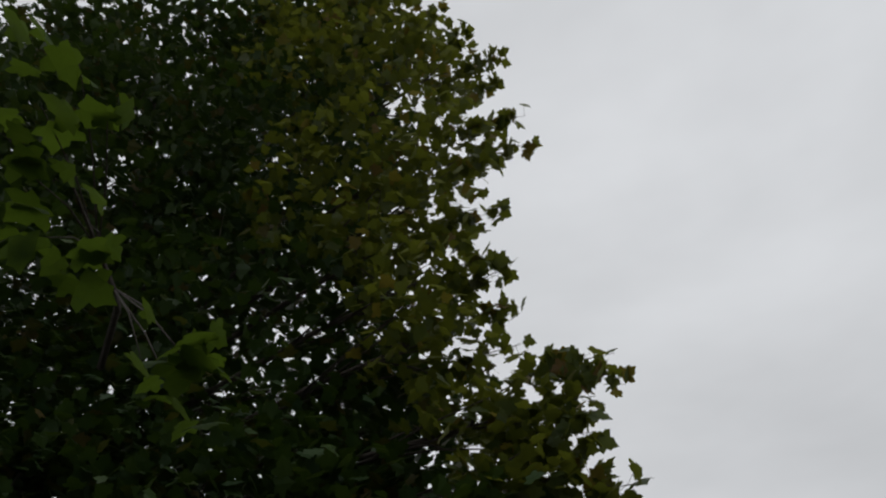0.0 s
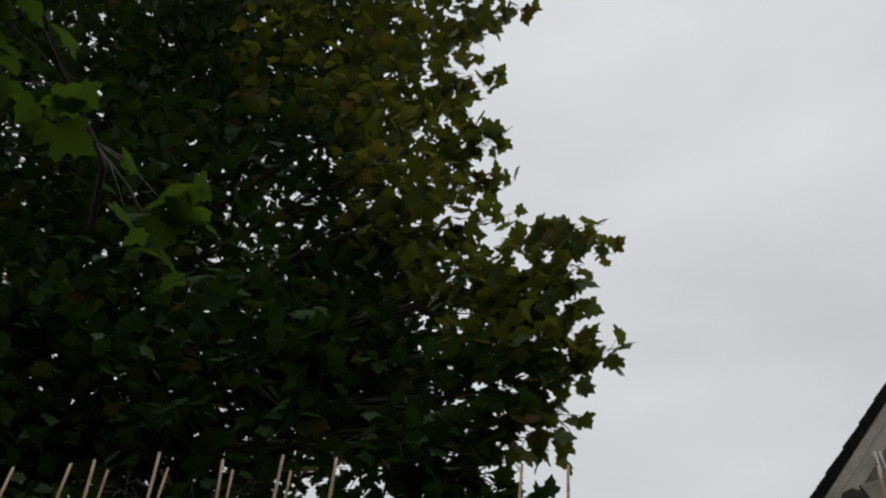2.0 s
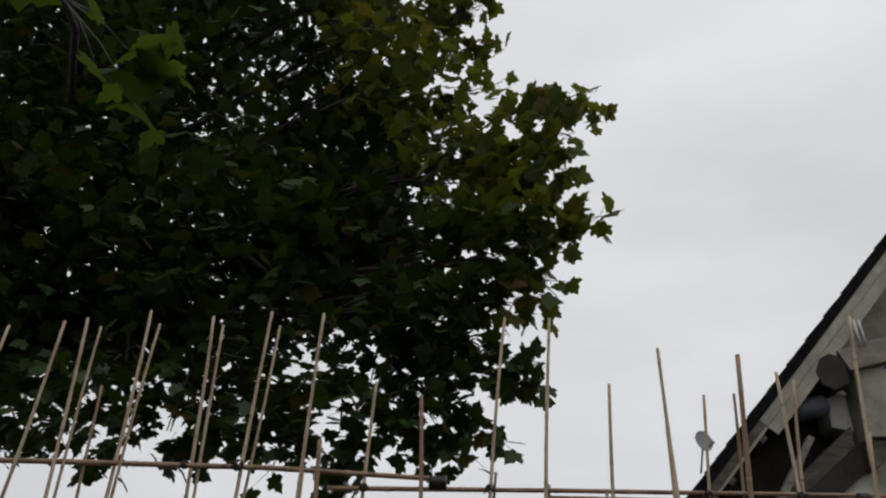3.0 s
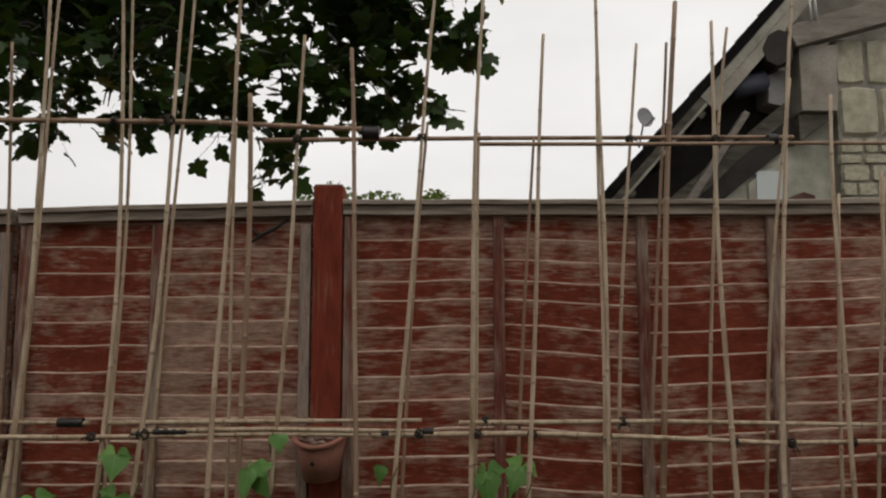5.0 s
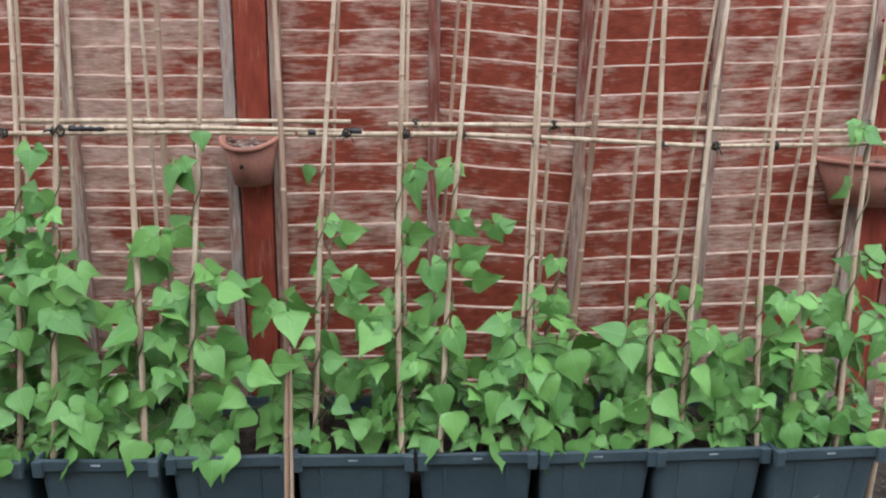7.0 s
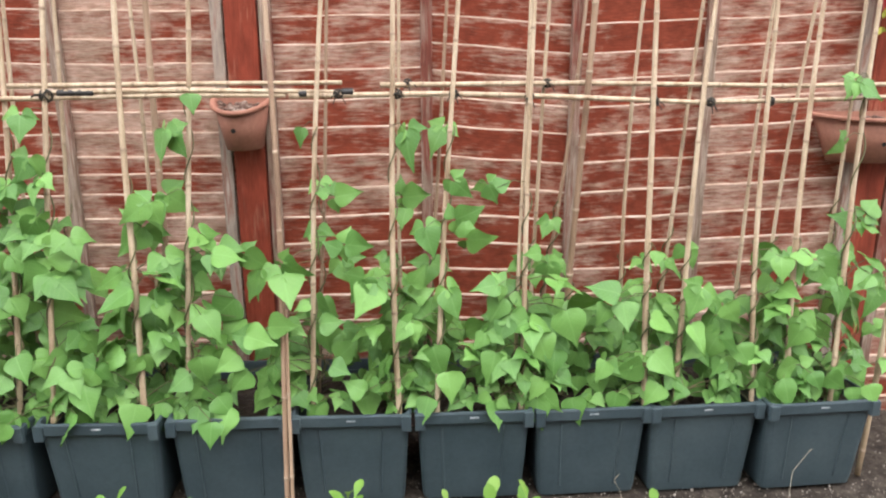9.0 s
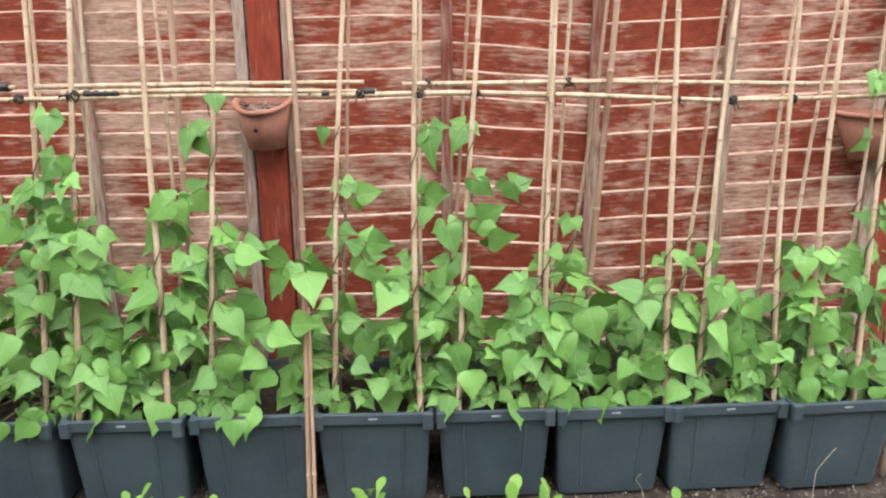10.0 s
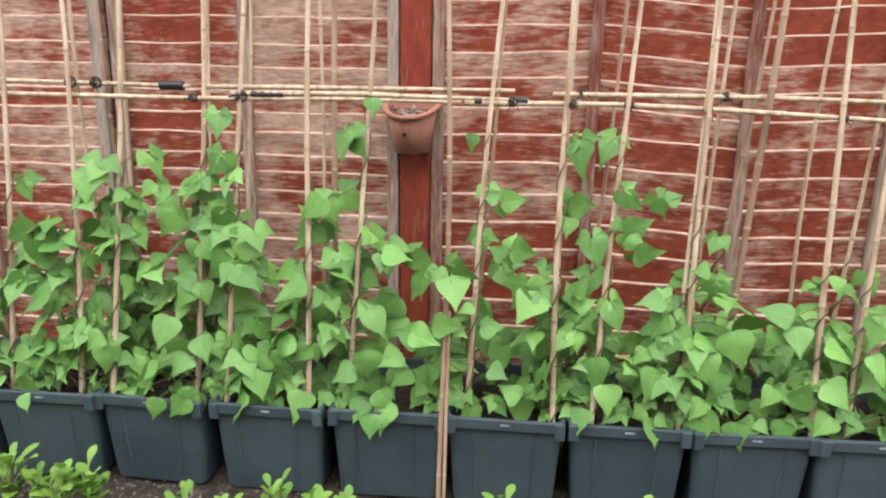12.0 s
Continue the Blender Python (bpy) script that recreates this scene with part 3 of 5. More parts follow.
# ---- planter crates ----
def crate():
    t = thing("planter_crate", (0, 0, 0), "dark grey plastic crate full of soil standing on the ground", "planter", "row of planter crates")
    W, D, H = 0.152, 0.19, 0.278
    def ring(bm, w, d, z, r=0.018):
        out = []
        for cx, cy, a0 in ((1, 1, 0), (-1, 1, 90), (-1, -1, 180), (1, -1, 270)):
            for k in range(4):
                a = math.radians(a0 + 30 * k)
                out.append(bm.verts.new((cx * (w - r) + r * math.cos(a), cy * (d - r) + r * math.sin(a), z)))
        return out
    def loft(bm, rings):
        for a, b in zip(rings, rings[1:]):
            n = len(a)
            for k in range(n):
                f = bm.faces.new((a[k], a[(k + 1) % n], b[(k + 1) % n], b[k]))
                f.smooth = False
    bm = bmesh.new()
    r = [ring(bm, 0.132, 0.150, 0.004), ring(bm, 0.136, 0.154, 0.0), ring(bm, 0.139, 0.157, 0.02), ring(bm, 0.152, 0.178, H - 0.032),
         ring(bm, 0.149, 0.175, H - 0.032), ring(bm, 0.136, 0.154, 0.02)]
    bm.faces.new(r[0])
    bm.faces.new(r[5])
    loft(bm, r)
    part("crate_body", bm, M_CRATE, t)
    bm = bmesh.new()
    r = [ring(bm, 0.153, 0.179, H - 0.034), ring(bm, 0.156, 0.187, H - 0.034), ring(bm, 0.1585, 0.190, H - 0.030), ring(bm, 0.1595, 0.191, H - 0.004),
         ring(bm, 0.157, 0.189, H), ring(bm, 0.150, 0.182, H), ring(bm, 0.148, 0.180, H - 0.01), ring(bm, 0.153, 0.179, H - 0.034)]
    loft(bm, r)
    part("crate_rim", bm, M_CRATE, t)
    for s in (-1, 1):
        bm = bmesh.new()
        box(bm, s * 0.146 - 0.013, s * 0.146 + 0.013, -0.197, -0.182, H - 0.046, H - 0.002, 0.003)
        part("rim_lug", bm, M_CRATE, t)
    for s, w in ((-0.088, 0.004), (0.082, 0.003)):
        bm = bmesh.new()
        vs = []
        for z, y in ((0.03, -0.1598), (H - 0.045, -0.1785)):
            sx = s * (0.9 + 0.1 * z / H)
            vs.append([bm.verts.new(p) for p in ((sx - w, y + 0.002, z), (sx, y - 0.0025, z), (sx + w, y + 0.002, z))])
        bm.faces.new((vs[0][0], vs[0][1], vs[1][1], vs[1][0]))
        bm.faces.new((vs[0][1], vs[0][2], vs[1][2], vs[1][1]))
        bm.faces.new((vs[0][0], vs[1][0], vs[1][2], vs[0][2]))
        part("side_rib", bm, M_CRATE, t)
    bm = bmesh.new()
    box(bm, -0.012, 0.012, -0.1920, -0.1900, H - 0.017, H - 0.0125)
    part("rim_print", bm, M_PRINT, t, "small pale moulded print")
    return t


CRATES = [(-1.33, 0.0, 2), (-1.005, -0.004, 1), (-0.678, 0.002, -3), (-0.342, -0.005, -1.5), (-0.017, 0.004, 1), (0.312, 0.0, -1),
          (0.636, 0.0, 0), (0.954, 0.0, 1.5), (1.268, 0.004, 2), (1.588, -0.002, 3)]
first_crate = crate()
for k, (cx, dy, turn) in enumerate(CRATES):
    m = pose(cx, -0.266 + dy, 0.012, 0, 0, turn)
    if k == 0:
        first_crate.matrix_basis = m
    else:
        copy_thing(first_crate, m)
    bm = bmesh.new()
    rr = random.Random(50 + k)
    n = 12
    g = [[bm.verts.new((-0.132 + 0.264 * i / n, -0.168 + 0.336 * j / n, 0.232 + rr.uniform(-0.008, 0.010))) for i in range(n + 1)] for j in range(n + 1)]
    for j in range(n):
        for i in range(n):
            bm.faces.new((g[j][i], g[j][i + 1], g[j + 1][i + 1], g[j + 1][i]))
    ob = new("potting_soil", mesh_of("potting_soil", bm, M_SOIL))
    ob.matrix_basis = m
    tagged(ob, "dark crumbly potting soil inside a planter crate", "soil", kind="stuff")


# ---- bamboo canes ----
# place at 0.3 m and at 1.9 m of height, bow, top
FRONT = [
    (-1.25, -1.27, -0.396, -0.218, 0.010, 2.44), (-1.12, -1.10, -0.396, -0.21, 0.010, 2.46),
    (-0.913, -0.963, -0.396, -0.218, 0.028, 2.47), (-0.808, -0.803, -0.407, -0.175, 0.029, 2.53),
    (-0.568, -0.577, -0.393, -0.162, 0.030, 2.51), (-0.477, -0.419, -0.404, -0.197, 0.015, 2.51),
    (-0.239, -0.242, -0.415, -0.218, -0.001, 2.49), (-0.130, -0.059, -0.390, -0.188, 0.010, 2.26),
    (0.200, 0.297, -0.397, -0.210, -0.007, 2.48), (0.434, 0.453, -0.408, -0.212, -0.013, 2.48),
    (0.536, 0.634, -0.424, -0.213, -0.001, 2.25), (0.764, 0.807, -0.416, -0.216, 0.002, 2.37),
    (1.111, 1.136, -0.409, -0.200, -0.014, 2.30), (1.197, 1.342, -0.402, -0.193, -0.021, 2.50),
]
FRONT_MORE = [
    (1.414, 1.471, -0.402, -0.207, -0.026, 2.06), (1.511, 1.599, -0.403, -0.223, -0.025, 1.82),
    (1.640, 1.735, -0.40, -0.22, -0.004, 2.1),
]
BACK = [
    (-0.907, -0.952, -0.221, -0.200, -0.008, 2.42), (-0.807, -0.781, -0.221, -0.201, -0.007, 2.43),
    (-0.842, -0.898, -0.195, -0.175, 0.003, 2.23), (-0.598, -0.553, -0.214, -0.175, 0.015, 2.44),
    (-0.506, -0.414, -0.179, -0.148, 0.004, 2.45), (-0.240, -0.236, -0.225, -0.203, 0.007, 1.97),
    (-0.218, -0.194, -0.228, -0.206, 0.013, 2.06), (0.205, 0.306, -0.217, -0.186, -0.004, 1.98),
    (0.452, 0.464, -0.208, -0.182, -0.012, 1.95), (0.507, 0.615, -0.239, -0.20, 0.003, 1.93),
    (0.915, 0.998, -0.262, -0.225, -0.008, 2.33), (0.817, 0.891, -0.224, -0.203, -0.016, 2.21),
    (0.835, 0.994, -0.196, -0.18, 0.014, 2.22), (1.090, 1.146, -0.222, -0.197, -0.030, 2.26),
]
BACK_MORE = [
    (1.192, 1.325, -0.224, -0.213, -0.019, 2.10), (1.420, 1.471, -0.221, -0.235, -0.009, 1.76),
    (1.502, 1.599, -0.236, -0.240, -0.015, 1.80), (1.690, 1.717, -0.220, -0.200, 0.000, 1.9), (0.752, 0.802, -0.40, -0.212, 0.0, 2.155),
]


def cane_point(row, z):
    u = (z - 0.3) / 1.6
    return Vector((row[0] * (1 - u) + row[1] * u + row[4] * 4 * u * (1 - u), row[2] * (1 - u) + row[3] * u, z))


def upright_cane(row, z0, r0, r1, skin, label, seed):
    rr = random.Random(seed)
    p0 = cane_point(row, z0)
    t = thing("bamboo_cane", p0, label, "bamboo cane", "upright canes of the bean frame")
    ln = row[5] - z0
    wob = [rr.uniform(0, 9) for _ in range(2)]
    bamboo(t, skin, lambda s: cane_point(row, z0 + s) + Vector((0.003 * math.sin(s * 5 + wob[0]), 0.003 * math.sin(s * 4 + wob[1]), 0)), ln, r0, r1, rr)
    return t


for k, row in enumerate(FRONT + FRONT_MORE):
    upright_cane(row, 0.236, 0.0074 if k % 3 else 0.0084, 0.0048, M_CANE, "pale straw-coloured bamboo cane standing in a planter crate", 100 + k)
for k, row in enumerate(BACK + BACK_MORE):
    thick = 0.0095 if k in (6, 10) else 0.0058
    upright_cane(row, 0.236, thick, thick * 0.7, M_CANE_DULL if k in (2, 6, 7, 9, 10, 12) else M_CANE, "slim bamboo cane standing at the rear of a planter crate", 200 + k)
upright_cane((0.142, 0.106, -0.468, -0.235, 0.011, 2.20), 0.01, 0.0072, 0.0060, M_CANE_DULL, "long brown bamboo cane standing on the ground between two crates", 301)
upright_cane((0.154, 0.120, -0.472, -0.238, 0.011, 0.58), 0.01, 0.0050, 0.0042, M_CANE_DULL, "thin brown bamboo cane on the ground between two crates", 302)
upright_cane((1.795, 1.89, -0.36, -0.27, 0.0, 1.3), 0.01, 0.0085, 0.008, M_CANE, "short bamboo cane standing on the ground beside a crate", 303)


def cross_pole(pts, r0, r1, skin, label, seed):
    rr = random.Random(seed)
    t = thing("bamboo_cane", pts[0], label, "bamboo cane", "cross canes of the bean frame")
    ps = [Vector(p) for p in pts]
    cum = [0.0]
    for a, b in zip(ps, ps[1:]):
        cum.append(cum[-1] + (b - a).length)
    def at(s):
        for i in range(len(ps) - 1):
            if s <= cum[i + 1] or i == len(ps) - 2:
                return ps[i].lerp(ps[i + 1], (s - cum[i]) / (cum[i + 1] - cum[i]))
    bamboo(t, skin, at, cum[-1], r0, r1, rr)


Lf = "bamboo cane tied level across the upright canes"
cross_pole([(-1.75, -0.292, 1.10), (-1.12, -0.292, 1.105), (-0.55, -0.290, 1.104), (-0.13, -0.290, 1.111), (0.16, -0.290, 1.109)], 0.008, 0.006, M_CANE, Lf, 401)
cross_pole([(-0.46, -0.290, 1.119), (-0.13, -0.290, 1.124), (0.335, -0.290, 1.117)], 0.007, 0.006, M_CANE, Lf, 402)
cross_pole([(0.17, -0.291, 1.108), (0.574, -0.291, 1.112), (0.865, -0.291, 1.103), (1.237, -0.291, 1.086), (1.60, -0.291, 1.092), (1.757, -0.291, 1.098)], 0.008, 0.006, M_CANE, Lf, 403)
cross_pole([(-1.8, -0.232, 1.135), (-1.1, -0.232, 1.138), (-0.60, -0.232, 1.133)], 0.008, 0.006, M_CANE, Lf, 404)
cross_pole([(-0.56, -0.232, 1.133), (-0.11, -0.232, 1.137), (0.30, -0.232, 1.139)], 0.0075, 0.006, M_CANE, Lf, 405)
cross_pole([(0.40, -0.232, 1.132), (0.944, -0.232, 1.135), (1.503, -0.232, 1.125), (2.0, -0.232, 1.13)], 0.0075, 0.006, M_CANE, Lf, 406)
cross_pole([(-2.0, -0.19, 1.992), (-1.018, -0.188, 1.990), (-0.347, -0.186, 1.982), (0.175, -0.186, 1.957)], 0.009, 0.007, M_CANE_DULL, Lf, 407)
cross_pole([(-0.165, -0.184, 1.928), (0.474, -0.184, 1.933), (1.372, -0.184, 1.9345)], 0.007, 0.0055, M_CANE_DULL, Lf, 408)
cross_pole([(0.462, -0.230, 1.904), (0.9, -0.230, 1.903), (1.292, -0.230, 1.905)], 0.006, 0.005, M_CANE_DULL, Lf, 409)
cross_pole([(1.28, -0.184, 1.917), (1.54, -0.184, 1.916), (2.2, -0.184, 1.914)], 0.0055, 0.005, M_CANE_DULL, Lf, 410)


def wrap(p, length, r, axis="x", label="black tape wound round two bamboo canes", name="tape_wrap"):
    t = thing(name, p, label, "tape")
    bm = bmesh.new()
    n = 9
    v = Vector((1, 0, 0.0)) if axis == "x" else Vector((0, 0, 1))
    pts = [Vector(p) + v * (length * (i / (n - 1) - 0.5)) for i in range(n)]
    tube(bm, pts, [r * (0.9 + 0.12 * (i % 2)) for i in range(n)], 10)
    part("winding", bm, M_TAPE, t)


for p, ln, r in (((-0.652, -0.232, 1.134), 0.070, 0.0135), ((0.318, -0.290, 1.117), 0.03, 0.0105), ((0.205, -0.290, 1.113), 0.02, 0.011), ((0.15, -0.19, 1.947), 0.05, 0.021),
                 ((-0.36, -0.290, 1.118), 0.09, 0.009), ((1.30, -0.205, 1.922), 0.03, 0.016)):
    wrap(p, ln, r)


def knot(p, s):
    """Twine wound round a crossing, with loose ends."""
    rr = random.Random(int(p[0] * 1000) + 5000)
    t = thing("twine_tie", p, "dark twine knotted round crossing bamboo canes", "twine", "twine ties")
    bm = bmesh.new()
    pts = []
    for k in range(90):
        a = k * 0.55
        tilt = 0.8 if (k // 15) % 2 else -0.8
        q = Vector((s * math.cos(a), s * math.sin(a), 0.15 * s * math.sin(k * 0.21)))
        q = Euler((0, tilt, 0.3 * math.sin(k))).to_matrix() @ Euler((math.pi / 2 * ((k // 30) % 2), 0, 0)).to_matrix() @ q
        pts.append(Vector(p) + q * 0.9)
    tube(bm, pts, [0.0022] * len(pts), 5)
    for k in range(3):
        d = Vector((rr.uniform(-1, 1), -0.6, rr.uniform(-0.8, 0.4))).normalized()
        tube(bm, [Vector(p) + d * s * 0.6, Vector(p) + d * s * 1.6 + Vector((0, 0, -0.003)), Vector(p) + d * s * 2.1 + Vector((0, 0, -0.01))], [0.0018, 0.0016, 0.001], 5)
    part("knot", bm, M_WIRE, t)


for p in ((-0.43, -0.298, 1.112), (0.295, -0.298, 1.113), (0.473, -0.228, 1.136), (0.846, -0.228, 1.135), (1.118, -0.298, 1.09), (-0.945, -0.24, 1.138), (-0.87, -0.24, 1.138),
          (-0.565, -0.296, 1.106), (0.445, -0.298, 1.112), (0.590, -0.30, 1.111), (0.786, -0.302, 1.105), (1.27, -0.296, 1.087), (1.43, -0.296, 1.088),
          (0.892, -0.205, 1.924), (-0.06, -0.195, 1.930), (0.297, -0.20, 1.932), (-0.43, -0.20, 1.985), (-0.59, -0.19, 1.986), (1.14, -0.2, 1.926)):
    knot(p, 0.017 if p[0] in (-0.945, -0.87, -0.43) else 0.0125)


# ---- dry stalks by the crates ----
def dry_stalk(p, bends):
    t = thing("dry_stalk", p, "thin dry grass stalk lying against a planter crate", "dry stalk", "dry stalks")
    bm = bmesh.new()
    tube(bm, [Vector(p) + Vector(d) for d in bends], [0.0010, 0.0009, 0.0008, 0.0005], 5)
    part("stem", bm, M_STRAW, t)
    bm = bmesh.new()
    e = Vector(p) + Vector(bends[-1])
    tube(bm, [e, e + Vector((0.006, -0.002, 0.012)), e + Vector((0.014, -0.003, 0.020))], [0.0007, 0.0014, 0.0004], 5)
    part("seed_head", bm, M_STRAW, t)


dry_stalk((1.485, -0.53, 0.0), ((0, 0, 0), (0.006, 0.01, 0.09), (0.012, 0.02, 0.115), (0.045, 0.02, 0.165)))
dry_stalk((1.03, -0.55, 0.0), ((0, 0, 0), (-0.004, 0.012, 0.05), (-0.012, 0.02, 0.09), (-0.03, 0.02, 0.12)))
dry_stalk((1.42, -0.60, 0.008), ((0, 0, 0), (0.05, 0.01, 0.004), (0.11, 0.015, 0.006), (0.16, 0.01, 0.004)))


# ---- red pot hung on the second post ----
rp = thing("hanging_pot", (1.90, -0.09, 1.33), "bright red plastic pot with a yellow-green plant, hung on the post", "plant pot")
bm = bmesh.new()
rings = []
for z, r in ((1.33, 0.050), (1.332, 0.052), (1.44, 0.066), (1.44, 0.062), (1.345, 0.049)):
    rings.append([bm.verts.new((1.90 + r * math.cos(a), -0.085 + r * math.sin(a), z)) for a in [math.pi * k / 14 for k in range(28)]])
for a, c in zip(rings, rings[1:]):
    for k in range(28):
        bm.faces.new((a[k], a[(k + 1) % 28], c[(k + 1) % 28], c[k])).smooth = True
bm.faces.new(rings[0])
bm.faces.new(rings[-1])
part("pot_body", bm, M_RED, rp)
bm = bmesh.new()
tube(bm, [(1.90 + 0.068 * math.cos(a), -0.085 + 0.068 * math.sin(a), 1.437) for a in [2 * math.pi * k / 24 for k in range(25)]], [0.005] * 25, 6)
part("rim", bm, M_RED, rp)
bm = bmesh.new()
tube(bm, [(1.90, -0.018, 1.437), (1.90, -0.010, 1.47), (1.90, 0.004, 1.475), (1.90, 0.004, 1.44)], [0.002] * 4, 6)
box(bm, 1.885, 1.915, -0.022, 0.006, 1.36, 1.43, 0.002)
part("hook", bm, M_RED, rp)
rr = random.Random(77)
bm = bmesh.new()
for k in range(26):
    a = rr.uniform(math.pi, 2 * math.pi)
    q = Vector((1.90 + 0.072 * math.cos(a), -0.085 + 0.072 * math.sin(a), rr.uniform(1.27, 1.34)))
    d = Vector((rr.gauss(0, 0.5), -0.4, -0.8 + rr.gauss(0, 0.4))).normalized() * rr.uniform(0.02, 0.034)
    w = d.cross(Vector((0, 1, 0.2))).normalized() * d.length * 0.3
    bm.faces.new([bm.verts.new(v) for v in (q, q + d * 0.5 + w, q + d, q + d * 0.5 - w)])
tagged(part("leaves", bm, M_LIME, rp, "small yellow-green trailing leaves"), kind="stuff")
bm = bmesh.new()
for k in range(4):
    a = math.pi * (1.15 + 0.23 * k)
    tube(bm, [(1.90 + 0.055 * math.cos(a), -0.085 + 0.055 * math.sin(a), 1.432), (1.90 + 0.08 * math.cos(a), -0.085 + 0.08 * math.sin(a), 1.44), (1.90 + 0.074 * math.cos(a), -0.085 + 0.074 * math.sin(a), 1.30)], [0.0016, 0.0014, 0.001], 5)
part("stalks", bm, M_STEM, rp)


# ---- maple behind the fence ----
# right half of a five-lobed leaf, from beside the stalk round to the tip
HALF = ((0.10, -0.09), (0.37, -0.11), (0.35, 0.08), (0.55, 0.14), (0.64, 0.36), (0.49, 0.42), (0.31, 0.47), (0.33, 0.65), (0.16, 0.77))


def add_leaf(bm, m, curl):
    """A lobed leaf folded along its midrib, with drooping lobes."""
    spine = [bm.verts.new(m @ Vector((0, t, -0.12 * curl * t * t))) for t in (0.0, 0.12, 0.42, 1.0)]
    for side in (1, -1):
        vs = [bm.verts.new(m @ Vector((side * x, y, 0.18 * abs(x) - curl * 0.45 * (x * x + 0.3 * y * y)))) for x, y in HALF]
        for g in ((spine[0], *vs[0:3], spine[1]), (spine[1], *vs[2:7], spine[2]), (spine[2], *vs[6:9], spine[3])):
            bm.faces.new(g if side > 0 else g[::-1])


def leaf_pose(p, rr, size, up=0.8, spread=0.9):
    nrm = Vector((rr.gauss(0, spread * 0.6), rr.gauss(0, spread * 0.6), up)).normalized()
    a = rr.uniform(0, 2 * math.pi)
    d = Vector((math.cos(a), math.sin(a), -0.25))
    y = (d - nrm * d.dot(nrm)).normalized()
    x = y.cross(nrm)
    return Matrix((( x.x * size, y.x * size, nrm.x * size, p.x), (x.y * size, y.y * size, nrm.y * size, p.y), (x.z * size, y.z * size, nrm.z * size, p.z), (0, 0, 0, 1)))


TRUNK = Vector((-4.4, 3.4, 0))
# boughs of the crown: centre and half sizes
BOUGHS = [
    (-0.95, 1.8, 10.9, 0.7, 0.9, 0.7), (-0.50, 1.8, 9.6, 0.6, 0.8, 0.7), (-0.20, 1.7, 7.95, 0.55, 0.7, 0.5), (-0.45, 1.7, 7.0, 0.55, 0.7, 0.5),
    (-0.80, 1.7, 6.3, 0.6, 0.6, 0.4), (-0.40, 1.6, 5.8, 0.55, 0.6, 0.4), (-0.30, 1.6, 5.2, 0.55, 0.6, 0.4),
    (0.15, 1.6, 4.45, 0.50, 0.45, 0.32), (0.35, 1.6, 4.0, 0.40, 0.3, 0.2), (0.15, 1.6, 3.65, 0.48, 0.4, 0.26), (-0.15, 1.6, 3.3, 0.45, 0.4, 0.25),
]
LOW_BOUGHS = [
    (0.05, 1.6, 2.98, 0.34, 0.3, 0.14), (-0.15, 1.6, 2.74, 0.28, 0.25, 0.12), (-0.50, 1.6, 2.72, 0.36, 0.4, 0.18), (-0.92, 1.7, 2.66, 0.30, 0.4, 0.15),
    (-1.40, 1.7, 2.72, 0.28, 0.4, 0.16), (-1.85, 1.7, 2.88, 0.4, 0.5, 0.2), (-2.8, 1.8, 2.72, 0.6, 0.6, 0.28), (-0.3, 1.7, 3.1, 0.5, 0.4, 0.25), (-1.2, 1.8, 3.0, 0.6, 0.4, 0.22),
]
# leafy shoots at the rim of the crown: place and height of the foot, then of the tip
HIGH_SHOOTS = [
    (-0.9, 10.6, -0.4, 11.2), (-0.7, 9.9, 0.0, 10.35), (-0.5, 9.3, 0.38, 9.67), (-0.4, 8.7, 0.30, 9.0), (-0.3, 8.0, 0.60, 8.3), (-0.2, 7.6, 0.64, 7.84), (-0.4, 7.2, 0.29, 7.4),
    (-0.5, 6.6, 0.30, 6.7), (-0.6, 6.3, 0.0, 6.4), (-0.4, 6.0, 0.26, 6.2), (-0.3, 5.7, 0.35, 5.9), (-0.3, 5.35, 0.35, 5.5), (-0.2, 5.1, 0.40, 5.2),
]
SIDE_SHOOTS = [
    (0.1, 4.82, 1.03, 4.95), (0.6, 4.82, 1.06, 4.74), (0.1, 4.60, 0.86, 4.58), (0.2, 4.42, 0.82, 4.40), (0.1, 4.28, 0.79, 4.28), (0.2, 4.14, 0.78, 4.16), (0.2, 4.0, 0.84, 4.06), (0.5, 3.88, 1.0, 3.92), (0.2, 3.7, 0.76, 3.76),
    (0.2, 3.5, 0.76, 3.55), (0.1, 3.35, 0.64, 3.38), (-0.1, 3.2, 0.38, 3.21),
]
LOW_SHOOTS = [
    (0.05, 3.02, 0.62, 2.96), (0.2, 2.97, 0.60, 2.83), (-0.2, 2.85, 0.20, 2.74), (0.0, 2.7, 0.38, 2.53), (-0.15, 2.65, 0.22, 2.46), (-0.35, 2.7, -0.07, 2.46), (-0.55, 2.5, -0.62, 2.13),
    (-0.45, 2.55, -0.44, 2.2), (-0.8, 2.65, -0.87, 2.37), (-1.0, 2.7, -1.05, 2.46), (-1.3, 2.68, -1.26, 2.43), (-1.4, 2.65, -1.46, 2.44), (-1.6, 2.72, -1.73, 2.54), (-1.9, 2.6, -1.98, 2.35),
    (-2.1, 2.7, -2.3, 2.48),
]
